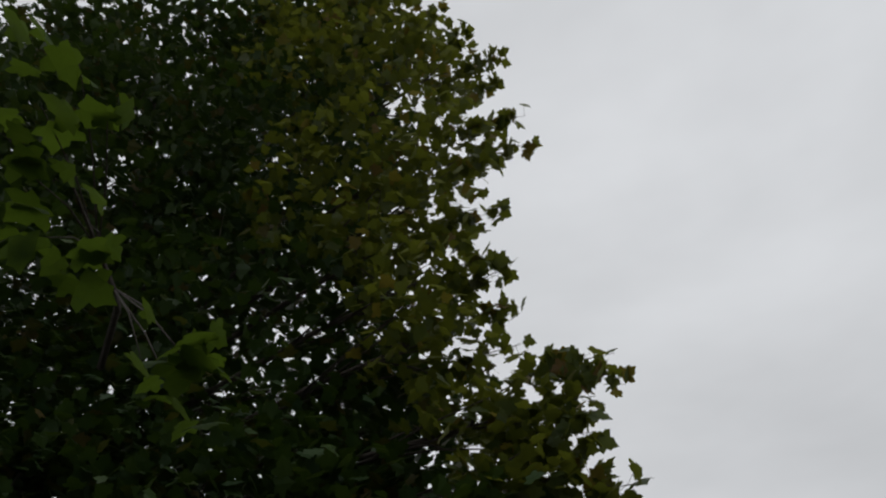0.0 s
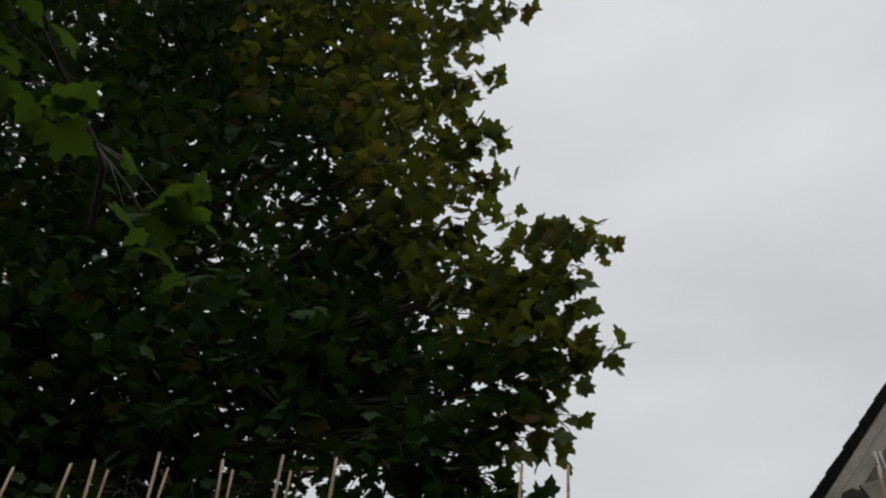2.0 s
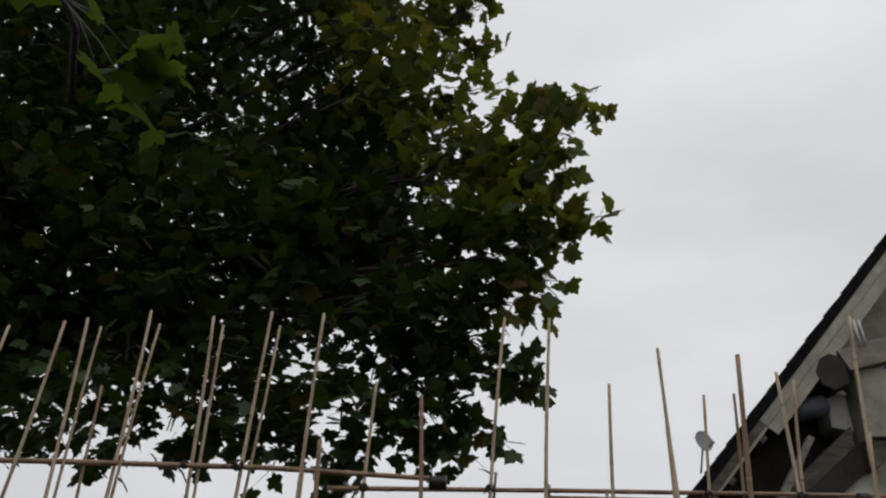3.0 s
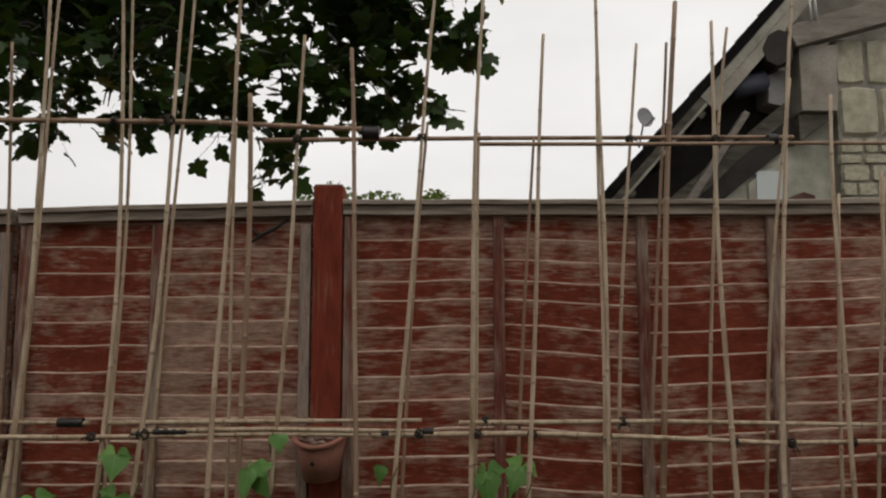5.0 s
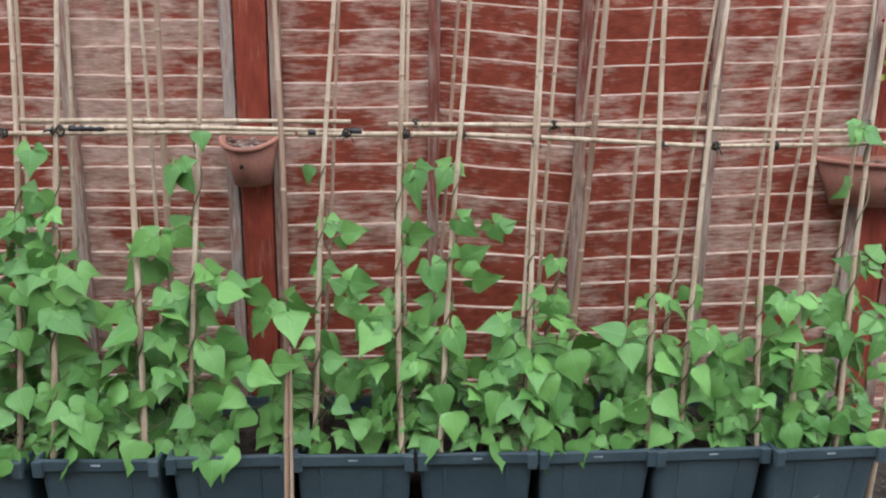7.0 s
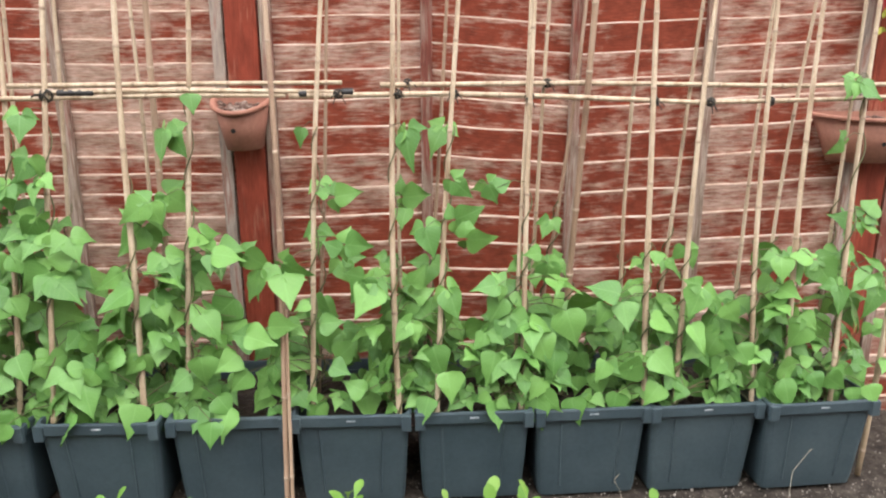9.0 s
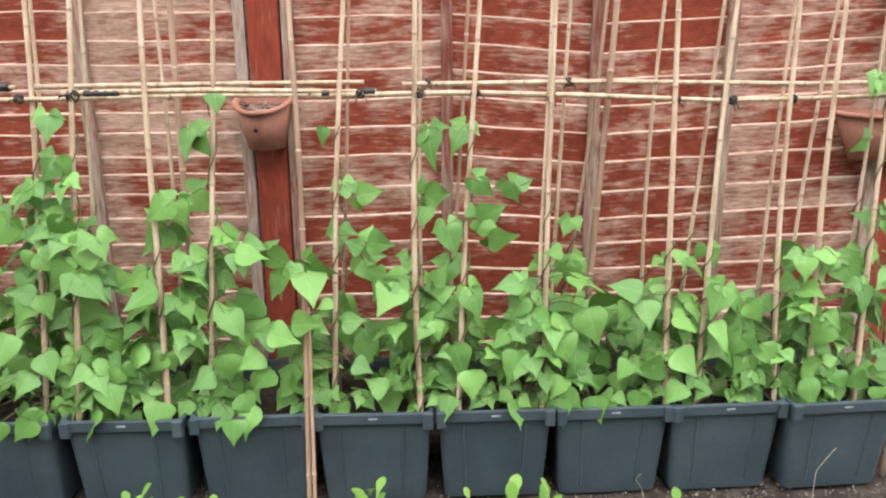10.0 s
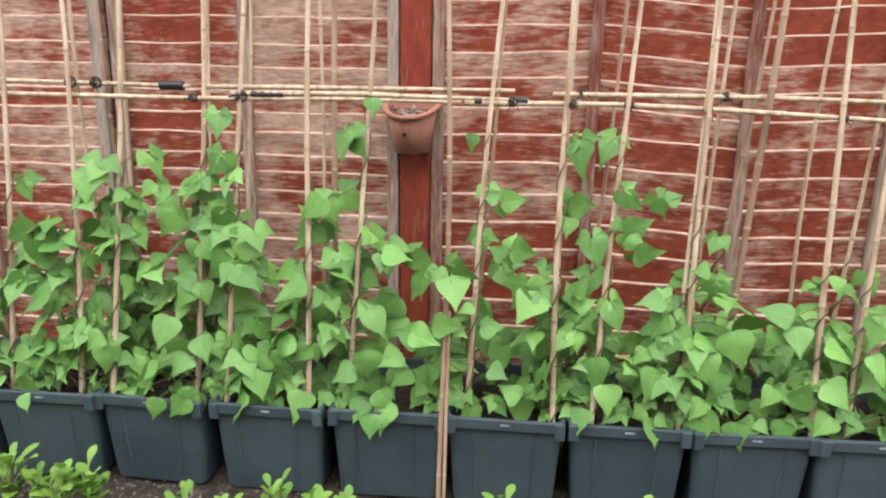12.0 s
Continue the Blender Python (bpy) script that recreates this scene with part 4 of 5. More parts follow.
MASS = [
    (-1.9, 2.6, 5.6, 1.5, 1.4, 2.2), (-4.2, 3.0, 5.6, 2.4, 2.2, 2.9), (-2.2, 2.4, 8.6, 1.6, 1.4, 1.9), (-1.3, 1.9, 3.9, 1.2, 0.8, 0.8),
    (-3.3, 2.0, 3.8, 1.5, 1.0, 0.95), (-4.6, 2.4, 8.6, 2.2, 1.6, 2.2), (-2.3, 2.2, 11.0, 1.5, 1.2, 1.3), (-4.6, 2.2, 11.2, 2.0, 1.3, 1.4),
    (-6.3, 2.2, 10.0, 1.6, 1.3, 2.2), (-0.85, 2.3, 4.1, 0.7, 0.5, 0.5), (-2.6, 2.4, 3.55, 1.6, 0.7, 0.4), (-0.75, 2.6, 5.1, 0.85, 0.7, 0.9), (-5.4, 2.6, 5.2, 1.4, 1.2, 1.6), (-3.5, 2.2, 5.1, 0.9, 0.5, 0.9),
]


def inside(rr, e, hollow=0.0):
    while True:
        v = Vector((rr.uniform(-1, 1), rr.uniform(-1, 1), rr.uniform(-1, 1)))
        if hollow < v.length <= 1:
            return Vector((e[0] + v.x * e[3], e[1] + v.y * e[4], e[2] + v.z * e[5]))


maple = thing("maple_tree", TRUNK, "tall maple with dense dark green lobed leaves behind the fence", "tree")
rr = random.Random(21)
bm = bmesh.new()
tube(bm, [TRUNK + Vector((0.05 * math.sin(z), 0.04 * math.cos(z * 1.3), z)) for z in (-0.1, 0.4, 1.2, 2.2, 3.4, 5, 8, 11)], [0.34, 0.28, 0.25, 0.23, 0.20, 0.16, 0.09, 0.03], 12)
part("trunk", bm, M_BARK, maple)
for e in MASS + BOUGHS + LOW_BOUGHS:
    bm = bmesh.new()
    end = Vector(e[:3])
    start = TRUNK + Vector((0, 0, max(3.3, min(9.0, end.z * 0.7))))
    if e in LOW_BOUGHS:
        start = end + Vector((-0.5, 0.7, 1.0))
    mid = start.lerp(end, 0.5) + Vector((0, 0, 0.05 if e in LOW_BOUGHS else 0.25 + 0.03 * end.z))
    tube(bm, [start, start.lerp(mid, 0.5) + Vector((0, 0, 0.08)), mid, mid.lerp(end, 0.55) + Vector((0, 0, 0.06)), end], [0.02, 0.015, 0.012, 0.008, 0.004] if e in LOW_BOUGHS else [0.07, 0.05, 0.035, 0.022, 0.008], 7)
    for k in range(9):
        q = inside(rr, e)
        a = mid.lerp(end, rr.uniform(0.35, 1.0))
        tube(bm, [a, a.lerp(q, 0.5) + Vector((0, 0, 0.04)), q], [0.012, 0.008, 0.003], 5)
    part("limb", bm, M_BARK, maple)
bm = bmesh.new()
def foliage(e, clusters, per, spread, lo, hi, hollow=0.0):
    for _ in range(clusters):
        c = inside(rr, e, hollow)
        for _ in range(per):
            p = c + spread * Vector([max(-1.7, min(1.7, rr.gauss(0, 1))) for _ in range(3)]) * 0.95
            add_leaf(bm, leaf_pose(p, rr, rr.uniform(lo, hi)), rr.uniform(0.2, 1.2))


def shoots(rows, wood, lo, hi):
    """Thin twigs with leaves all along, thicker set towards the tip."""
    for x0, z0, x1, z1 in rows:
        a, b = Vector((x0, 1.75 + rr.uniform(-0.1, 0.2), z0)), Vector((x1, 1.6 + rr.uniform(-0.1, 0.1), z1))
        mid = a.lerp(b, 0.5) + Vector((0, 0, 0.10 * (b - a).length))
        tube(wood, [a, mid, b], [0.006, 0.004, 0.002], 5)
        for k in range(int(38 * (b - a).length) + 9):
            u = rr.uniform(0.1, 1.0)
            p = a.lerp(mid, 2 * u) if u < 0.5 else mid.lerp(b, 2 * u - 1)
            q = p + 0.055 * Vector((rr.gauss(0, 1), rr.gauss(0, 1), rr.gauss(-0.4, 0.9)))
            tube(wood, [p, q], [0.0015, 0.001], 4, None, False)
            add_leaf(bm, leaf_pose(q, rr, rr.uniform(lo, hi), 0.6, 1.1), rr.uniform(0.3, 1.3))


twigs = bmesh.new()
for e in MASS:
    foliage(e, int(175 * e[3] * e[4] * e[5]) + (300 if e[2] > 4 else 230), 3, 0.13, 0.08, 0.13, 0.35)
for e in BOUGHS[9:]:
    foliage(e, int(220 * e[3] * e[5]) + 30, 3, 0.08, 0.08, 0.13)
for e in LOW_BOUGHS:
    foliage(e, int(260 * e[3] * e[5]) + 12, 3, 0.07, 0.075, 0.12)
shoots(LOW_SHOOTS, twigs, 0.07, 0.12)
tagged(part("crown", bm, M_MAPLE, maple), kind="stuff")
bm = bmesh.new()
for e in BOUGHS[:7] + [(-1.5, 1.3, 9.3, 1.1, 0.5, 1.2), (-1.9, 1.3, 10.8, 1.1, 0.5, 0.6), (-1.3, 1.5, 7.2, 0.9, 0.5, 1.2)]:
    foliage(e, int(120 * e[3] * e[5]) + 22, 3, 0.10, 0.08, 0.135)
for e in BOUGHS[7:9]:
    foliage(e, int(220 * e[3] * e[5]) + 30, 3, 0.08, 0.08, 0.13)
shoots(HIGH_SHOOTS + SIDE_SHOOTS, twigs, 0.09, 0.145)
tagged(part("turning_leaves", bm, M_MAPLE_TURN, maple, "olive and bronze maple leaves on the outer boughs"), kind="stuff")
tagged(part("fine_branching", twigs, M_BARK, maple), kind="stuff")
# a bough that hangs forward over the fence
rr = random.Random(6)
bm = bmesh.new()
hang = [(-0.97, -1.5, 3.27), (-0.83, -1.42, 3.31), (-0.89, -1.2, 3.12), (-1.01, -1.22, 3.05), (-0.71, -0.89, 2.96), (-0.78, -0.87, 2.90), (-0.65, -0.81, 2.92),
        (-0.68, -0.75, 2.82), (-0.87, -1.59, 3.37), (-1.02, -1.38, 3.15), (-0.96, -1.13, 3.01)]
for h in hang:
    for k in range(4):
        p = Vector(h) + Vector((rr.gauss(0, 0.06), rr.gauss(0, 0.06), rr.gauss(0, 0.04)))
        add_leaf(bm, leaf_pose(p, rr, rr.uniform(0.075, 0.125), 0.8, 0.8), rr.uniform(0.8, 1.9))
tagged(part("hanging_leaves", bm, M_MAPLE_NEAR, maple, "large maple leaves on a hanging bough, coloured lighter as if skylit"), kind="stuff")
bm = bmesh.new()
root = Vector((-2.2, 0.9, 4.4))
tube(bm, [root, (-1.6, 0.0, 4.0), (-1.2, -0.6, 3.5), (-1.0, -1.0, 3.25), (-0.95, -1.35, 3.22)], [0.025, 0.018, 0.011, 0.007, 0.003], 6)
for h in hang:
    k = Vector((-1.0, -1.0, 3.25)) if h[1] < -1.0 else Vector((-1.2, -0.6, 3.5))
    tube(bm, [k, Vector(h).lerp(k, 0.5) + Vector((0, 0, 0.03)), h], [0.004, 0.003, 0.0015], 5)
part("limb", bm, M_BARK, maple)


# ---- shrub behind the fence ----
shrub = thing("shrub", (-0.45, 4.0, 0), "yellow-green shrub just topping the fence", "shrub")
bm = bmesh.new()
for k in range(9):
    a = k * 0.7
    tube(bm, [(-0.45 + 0.05 * math.cos(a), 4 + 0.05 * math.sin(a), 0), (-0.45 + 0.3 * math.cos(a), 4 + 0.2 * math.sin(a), 1.3), (-0.45 + 0.55 * math.cos(a), 4 + 0.3 * math.sin(a), 2.45)], [0.03, 0.02, 0.006], 6)
part("branches", bm, M_BARK, shrub)
bm = bmesh.new()
for k in range(11000):
    p = inside(rr, (-0.62, 4.0, 1.90, 0.48, 0.4, 0.76) if k % 3 == 0 else (-0.18, 4.0, 1.90, 0.46, 0.4, 0.68) if k % 3 == 1 else (0.28, 4.1, 1.90, 0.27, 0.3, 0.70), 0.3)
    s = rr.uniform(0.04, 0.075)
    m = leaf_pose(p, rr, s, 0.6, 1.4)
    vs = [bm.verts.new(m @ Vector(q)) for q in ((0, 0, 0), (0.28, 0.4, 0.05), (0, 1, -0.1), (-0.28, 0.4, 0.05))]
    bm.faces.new(vs)
tagged(part("crown", bm, M_BUSH, shrub), kind="stuff")


# ---- neighbouring house ----
house = thing("house", (7.6, 9.5, 0), "old house with steep dark tiled roof, timber brackets, stone wall", "house")
SL = math.atan(1.125)
V0 = Vector((1.2, 0, 1.75))          # low end of the verge


def along(s, drop=0.0, y=0.0):
    """A place s metres up the verge, drop metres under the roof's face."""
    return Vector((V0.x + s * math.cos(SL) + drop * math.sin(SL) + 0.13 * (y - 6.95), y, V0.z + s * math.sin(SL) - drop * math.cos(SL)))


def sloped(bm, s0, s1, d0, d1, y0, y1):
    vs = [bm.verts.new(along(s, d, y)) for y in (y0, y1) for s, d in ((s0, d0), (s1, d0), (s1, d1), (s0, d1))]
    for q in ((0, 1, 2, 3), (7, 6, 5, 4), (0, 4, 5, 1), (1, 5, 6, 2), (2, 6, 7, 3), (3, 7, 4, 0)):
        bm.faces.new([vs[i] for i in q])


END = 9.2
bm = bmesh.new()
sloped(bm, 0, END, 0.032, 0.09, 6.955, 13)
roof = part("roof", bm, M_TILE, house, "dark tiled roof")
bmt = bmesh.new()
sl = 0.27
vs = [(0, 0, 0), (sl, 0, -0.012), (sl, 0.25, -0.012), (0, 0.25, 0), (0, 0, 0.022), (sl, 0, 0.010), (sl, 0.25, 0.010), (0, 0.25, 0.022)]
vv = [bmt.verts.new(v) for v in vs]
for f in ((0, 3, 2, 1), (4, 5, 6, 7), (0, 1, 5, 4), (1, 2, 6, 5), (2, 3, 7, 6), (3, 0, 4, 7)):
    bmt.faces.new([vv[i] for i in f])
TILE = mesh_of("tile", bmt, M_TILE)
for i in range(38):
    for j in range(3):
        ob = new("tile", TILE)
        ob.parent = roof
        p = along(0.02 + i * 0.24, 0.031 - 0.004 * (i % 2), 6.93 + j * 0.255)
        ob.location = p - house.location
        ob.rotation_euler = (rr.uniform(-0.02, 0.02), -SL + rr.uniform(-0.015, 0.015), 0)
bm = bmesh.new()
sloped(bm, 0.1, END, 0.092, 0.125, 6.97, 7.03)
part("undercloak", bm, M_TILE, house)
bm = bmesh.new()
sloped(bm, 0.1, 3.6, 0.127, 0.225, 6.99, 7.03)
part("bargeboard", bm, M_FASCIA, house, "weathered brown-grey bargeboard")
bm = bmesh.new()
sloped(bm, 3.605, END, 0.127, 0.245, 6.99, 7.03)
part("bargeboard", bm, M_BARGE, house, "peeling pale upper bargeboard")
bm = bmesh.new()
sloped(bm, 0.1, 3.6, 0.228, 0.262, 7.0, 7.035)
part("barge_moulding", bm, M_BARGE, house, "peeling pale moulding strip")
bm = bmesh.new()
sloped(bm, 3.605, END, 0.248, 0.40, 7.0, 7.035)
part("barge_moulding", bm, M_PLASTER, house, "stained grey lower board")
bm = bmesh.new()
# lower soffit coloured near black for deep shade, upper length left pale
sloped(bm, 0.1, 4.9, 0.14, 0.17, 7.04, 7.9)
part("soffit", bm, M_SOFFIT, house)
bm = bmesh.new()
sloped(bm, 4.9, END, 0.14, 0.17, 7.04, 7.9)
part("soffit", bm, M_BARGE, house, "painted pale soffit board")
for s in (1.2, 2.0, 2.7, 3.4, 4.1):
    bm = bmesh.new()
    sloped(bm, s, s + 0.10, 0.175, 0.32, 7.04, 7.9)
    part("lookout", bm, M_FASCIA, house)
# gable wall, its near-black colour stands for the shade under the overhang
bm = bmesh.new()
hi, lo = along(8.9, 0.2, 7.9), along(0.6, 0.2, 7.9)
tri = [(lo.x, 0.0), (9.4, 0.0), (9.4, hi.z), (hi.x, hi.z), (lo.x, lo.z)]
fr = [bm.verts.new((x, 7.9, z)) for x, z in tri]
bk = [bm.verts.new((x, 8.2, z)) for x, z in tri]
bm.faces.new(fr)
bm.faces.new(bk[::-1])
for i in range(len(tri)):
    j = (i + 1) % len(tri)
    bm.faces.new((fr[i], fr[j], bk[j], bk[i]))
part("gable_wall", bm, M_SOFFIT, house, "gable wall coloured near black for the overhang's shade")
def slab(name, pts, y0, y1, material, label=""):
    """A board or block with the outline pts, given as x and z, between two depths."""
    bm = bmesh.new()
    a = [bm.verts.new((x, y0, z)) for x, z in pts]
    b = [bm.verts.new((x, y1, z)) for x, z in pts]
    bm.faces.new(a)
    bm.faces.new(b[::-1])
    n = len(pts)
    for i in range(n):
        bm.faces.new((a[i], b[i], b[(i + 1) % n], a[(i + 1) % n]))
    bmesh.ops.bevel(bm, geom=list(bm.edges), offset=0.008, segments=1, affect="EDGES")
    return part(name, bm, material, house, label)


slab("rendered_wall", ((3.2, 0.0), (5.62, 0.0), (5.62, 4.15), (4.98, 4.15), (3.2, 2.62)), 7.42, 7.895, M_LIMEWASH, "stained cream-green rendered wall")
slab("upper_wall", ((5.2, 5.3), (9.3, 5.3), (9.3, 10.2), (8.6, 9.9), (5.2, 6.0)), 7.70, 7.895, M_PLASTER, "grey rendered gable above the beam")
# stone corner of separate blocks
bm = bmesh.new()
box(bm, 5.60, 8.9, 7.25, 7.895, 0, 5.22)
pier = part("stone_wall", bm, M_MORTAR, house, "wall of large sandstone blocks over rough rubble")


def stone_mesh(seed):
    """A dressed block one unit wide and high, with a bulging face and worn corners."""
    r = random.Random(seed)
    bm = bmesh.new()
    rows = []
    for z in (-0.5, -0.44, 0.0, 0.44, 0.5):
        row = []
        for x in (-0.5, -0.44, 0.0, 0.44, 0.5):
            rim = abs(x) == 0.5 or abs(z) == 0.5
            corner = 0.93 if abs(x) > 0.4 and abs(z) > 0.4 else 1.0
            row.append(bm.verts.new((x * corner + r.uniform(-0.012, 0.012), (0.04 if rim else -0.02) + r.uniform(-0.012, 0.004), z * corner + r.uniform(-0.012, 0.012))))
        rows.append(row)
    for a, b in zip(rows, rows[1:]):
        for k in range(4):
            bm.faces.new((a[k], a[k + 1], b[k + 1], b[k]))
    return mesh_of("stone", bm, M_BLOCK)


STONES = [stone_mesh(k) for k in range(5)]
r2 = random.Random(8)


def course(z0, z1, x, low, high):
    """One course of stones from x to the end of the wall."""
    while x < 8.8:
        w = min(r2.uniform(low, high), 8.9 - x)
        ob = new("stone", STONES[r2.randrange(5)])
        ob.parent = pier
        ob.location = Vector((x + w / 2, 7.235 - r2.uniform(0, 0.02), (z0 + z1) / 2)) - house.location
        ob.scale = (w - 0.012, 1, z1 - z0 - 0.012)
        x += w


course(4.58, 5.24, 5.58, 0.40, 0.46)
course(3.88, 4.58, 5.60, 0.50, 0.56)
z = 0.0
while z < 3.80:
    h = r2.choice((0.14, 0.19, 0.24)) if z < 3.6 else 3.88 - z
    course(z, z + h, 5.59 - r2.uniform(0, 0.03), 0.18, 0.42)
    z += h
# beams, brackets and struts under the verge
slab("beam", ((4.85, 5.30), (8.8, 6.46), (8.8, 6.06), (4.97, 5.03)), 6.97, 7.20, M_BEAM, "thick grey weathered timber beam")
slab("bay_box", ((5.06, 4.20), (5.53, 4.20), (5.57, 5.10), (5.06, 5.10)), 7.10, 7.85, M_PLASTER, "rendered box built out under the beam")
slab("box_return", ((4.78, 4.42), (5.05, 4.36), (5.05, 4.93), (4.80, 4.93)), 7.45, 7.85, M_RENDER)
slab("corbel", ((5.05, 4.19), (5.55, 4.19), (5.05, 3.80)), 7.18, 7.82, M_FASCIA, "dark tapering timber corbel")
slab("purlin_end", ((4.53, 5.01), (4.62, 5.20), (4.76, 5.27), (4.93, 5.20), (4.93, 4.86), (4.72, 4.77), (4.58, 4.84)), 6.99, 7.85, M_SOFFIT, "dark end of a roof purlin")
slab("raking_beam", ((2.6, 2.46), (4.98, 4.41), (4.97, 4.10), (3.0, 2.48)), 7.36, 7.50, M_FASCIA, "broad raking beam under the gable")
# near-black board added in place of the shadow below the raking beam
slab("raking_board", ((3.4, 2.78), (4.3, 3.60), (5.02, 4.20), (5.43, 4.15), (4.33, 3.28), (3.5, 2.60)), 7.33, 7.412, M_SOFFIT, "dark board added as the shade under the raking beam")
slab("strut", ((3.10, 2.44), (4.32, 4.22), (4.39, 4.18), (3.22, 2.40)), 7.12, 7.22, M_BEAM, "diagonal pale timber strut")
slab("flashing", ((4.58, 4.90), (4.66, 4.93), (4.99, 4.84), (4.99, 4.80), (4.66, 4.87)), 7.28, 7.31, M_RENDER, "white flashing strip")
bm = bmesh.new()
tube(bm, [(4.16, 7.22, 4.50), (4.30, 7.22, 4.55), (4.64, 7.26, 4.66)], [0.12, 0.135, 0.14], 12)
part("cowl_pipe", bm, M_SLATE, house, "dark blue-grey pipe end under the eaves")
for x in (5.13, 5.20):
    bm = bmesh.new()
    tube(bm, [(x, 6.90, 5.71), (x + 0.03, 6.94, 5.36)], [0.016, 0.016], 8)
    part("vent_pipe", bm, M_RENDER, house, "short white pipe")
bm = bmesh.new()
tube(bm, [(5.70, 6.95, 5.74), (5.80, 6.94, 5.95), (5.93, 6.93, 6.08)], [0.012] * 3, 6)
tube(bm, [(5.80, 6.94, 5.95), (5.90, 6.94, 5.92), (6.02, 6.93, 6.01)], [0.012] * 3, 6)
part("cable", bm, M_RENDER, house, "looped white cable")
# a window low in the gable
win = slab("window", ((4.42, 2.1), (4.93, 2.1), (4.93, 3.56), (4.72, 3.52), (4.42, 3.28)), 7.37, 7.419, M_BARGE, "small window with a pale frame, sky reflection coloured into the pane")
bm = bmesh.new()
box(bm, 4.53, 4.90, 7.362, 7.368, 2.2, 3.46)
glass, gnt, gb = fresh("window_glass")
# pale base colour paints the sky's reflection into the glass
gb.inputs["Base Color"].default_value = (0.52, 0.56, 0.54, 1)
gb.inputs["Roughness"].default_value = 0.08
part("pane", bm, glass, win)
slab("chimney_cowl", ((4.86, 2.5), (5.18, 2.5), (5.17, 3.08), (5.02, 3.13), (4.88, 3.03)), 7.10, 7.41, M_COWL, "red-brown clay cowl against the wall")

# ---- satellite dish on the roof ----
dish = thing("satellite_dish", (3.05, 6.85, 4.00), "small grey satellite dish on a bracket at the roof edge", "satellite dish")
bm = bmesh.new()
c = Vector((2.90, 6.8, 4.02))
ax = Vector((0.30, -0.92, 0.22)).normalized()
u = ax.cross(Vector((0, 0, 1))).normalized()
w = u.cross(ax)
rings = []
for k in range(6):
    r = 0.135 * k / 5
    rings.append([bm.verts.new(c + r * 0.85 * math.cos(t) * u + r * math.sin(t) * w + ax * (1.6 * r * r)) for t in [2 * math.pi * i / 24 for i in range(24)]] if k else [bm.verts.new(c)])
for i in range(24):
    bm.faces.new((rings[0][0], rings[1][i], rings[1][(i + 1) % 24]))
    for k in range(1, 5):
        bm.faces.new((rings[k][i], rings[k + 1][i], rings[k + 1][(i + 1) % 24], rings[k][(i + 1) % 24]))
pl = part("reflector", bm, M_DISH, dish)
sol = pl.modifiers.new("thick", "SOLIDIFY")
sol.thickness = 0.008
bm = bmesh.new()
tube(bm, [c - ax * 0.02, c - ax * 0.06 - w * 0.1, Vector((2.85, 6.9, 3.66))], [0.012, 0.012, 0.012], 7)
part("bracket", bm, M_DISH, dish)
bm = bmesh.new()
tube(bm, [c - w * 0.12, c - w * 0.1 + ax * 0.17], [0.008, 0.008], 6)
bmesh.ops.create_icosphere(bm, subdivisions=2, radius=0.026, matrix=Matrix.Translation(c - w * 0.1 + ax * 0.18))
part("feed_arm", bm, M_DISH, dish)

# ---- far house ----
far = thing("house", (1.2, 15.5, 0), "distant low house with a faded red roof and an aerial", "house")
bm = bmesh.new()
box(bm, -1.5, 4.0, 14.6, 18, 0, 3.2)
part("wall", bm, M_RENDER, far)
bm = bmesh.new()
vs = [bm.verts.new(p) for p in ((-1.7, 14.4, 3.2), (4.2, 14.4, 3.2), (4.2, 18.2, 3.2), (-1.7, 18.2, 3.2), (-1.7, 16.3, 3.95), (4.2, 16.3, 3.95))]
for q in ((0, 1, 5, 4), (2, 3, 4, 5), (0, 4, 3), (1, 2, 5), (0, 3, 2, 1)):
    bm.faces.new([vs[i] for i in q])
part("roof", bm, M_ROSE, far)
bm = bmesh.new()
box(bm, 0.10, 1.05, 14.0, 14.5, 0, 4.22, 0.02)
chim = part("chimney", bm, M_ROSE, far, "pinkish red chimney stack")
bm = bmesh.new()
tube(bm, [(0.32, 14.2, 4.2), (0.32, 14.2, 4.40)], [0.012, 0.012], 6)
tube(bm, [(0.18, 14.2, 4.37), (0.5, 14.2, 4.37)], [0.01, 0.01], 6)
part("aerial", bm, M_TAPE, chim)


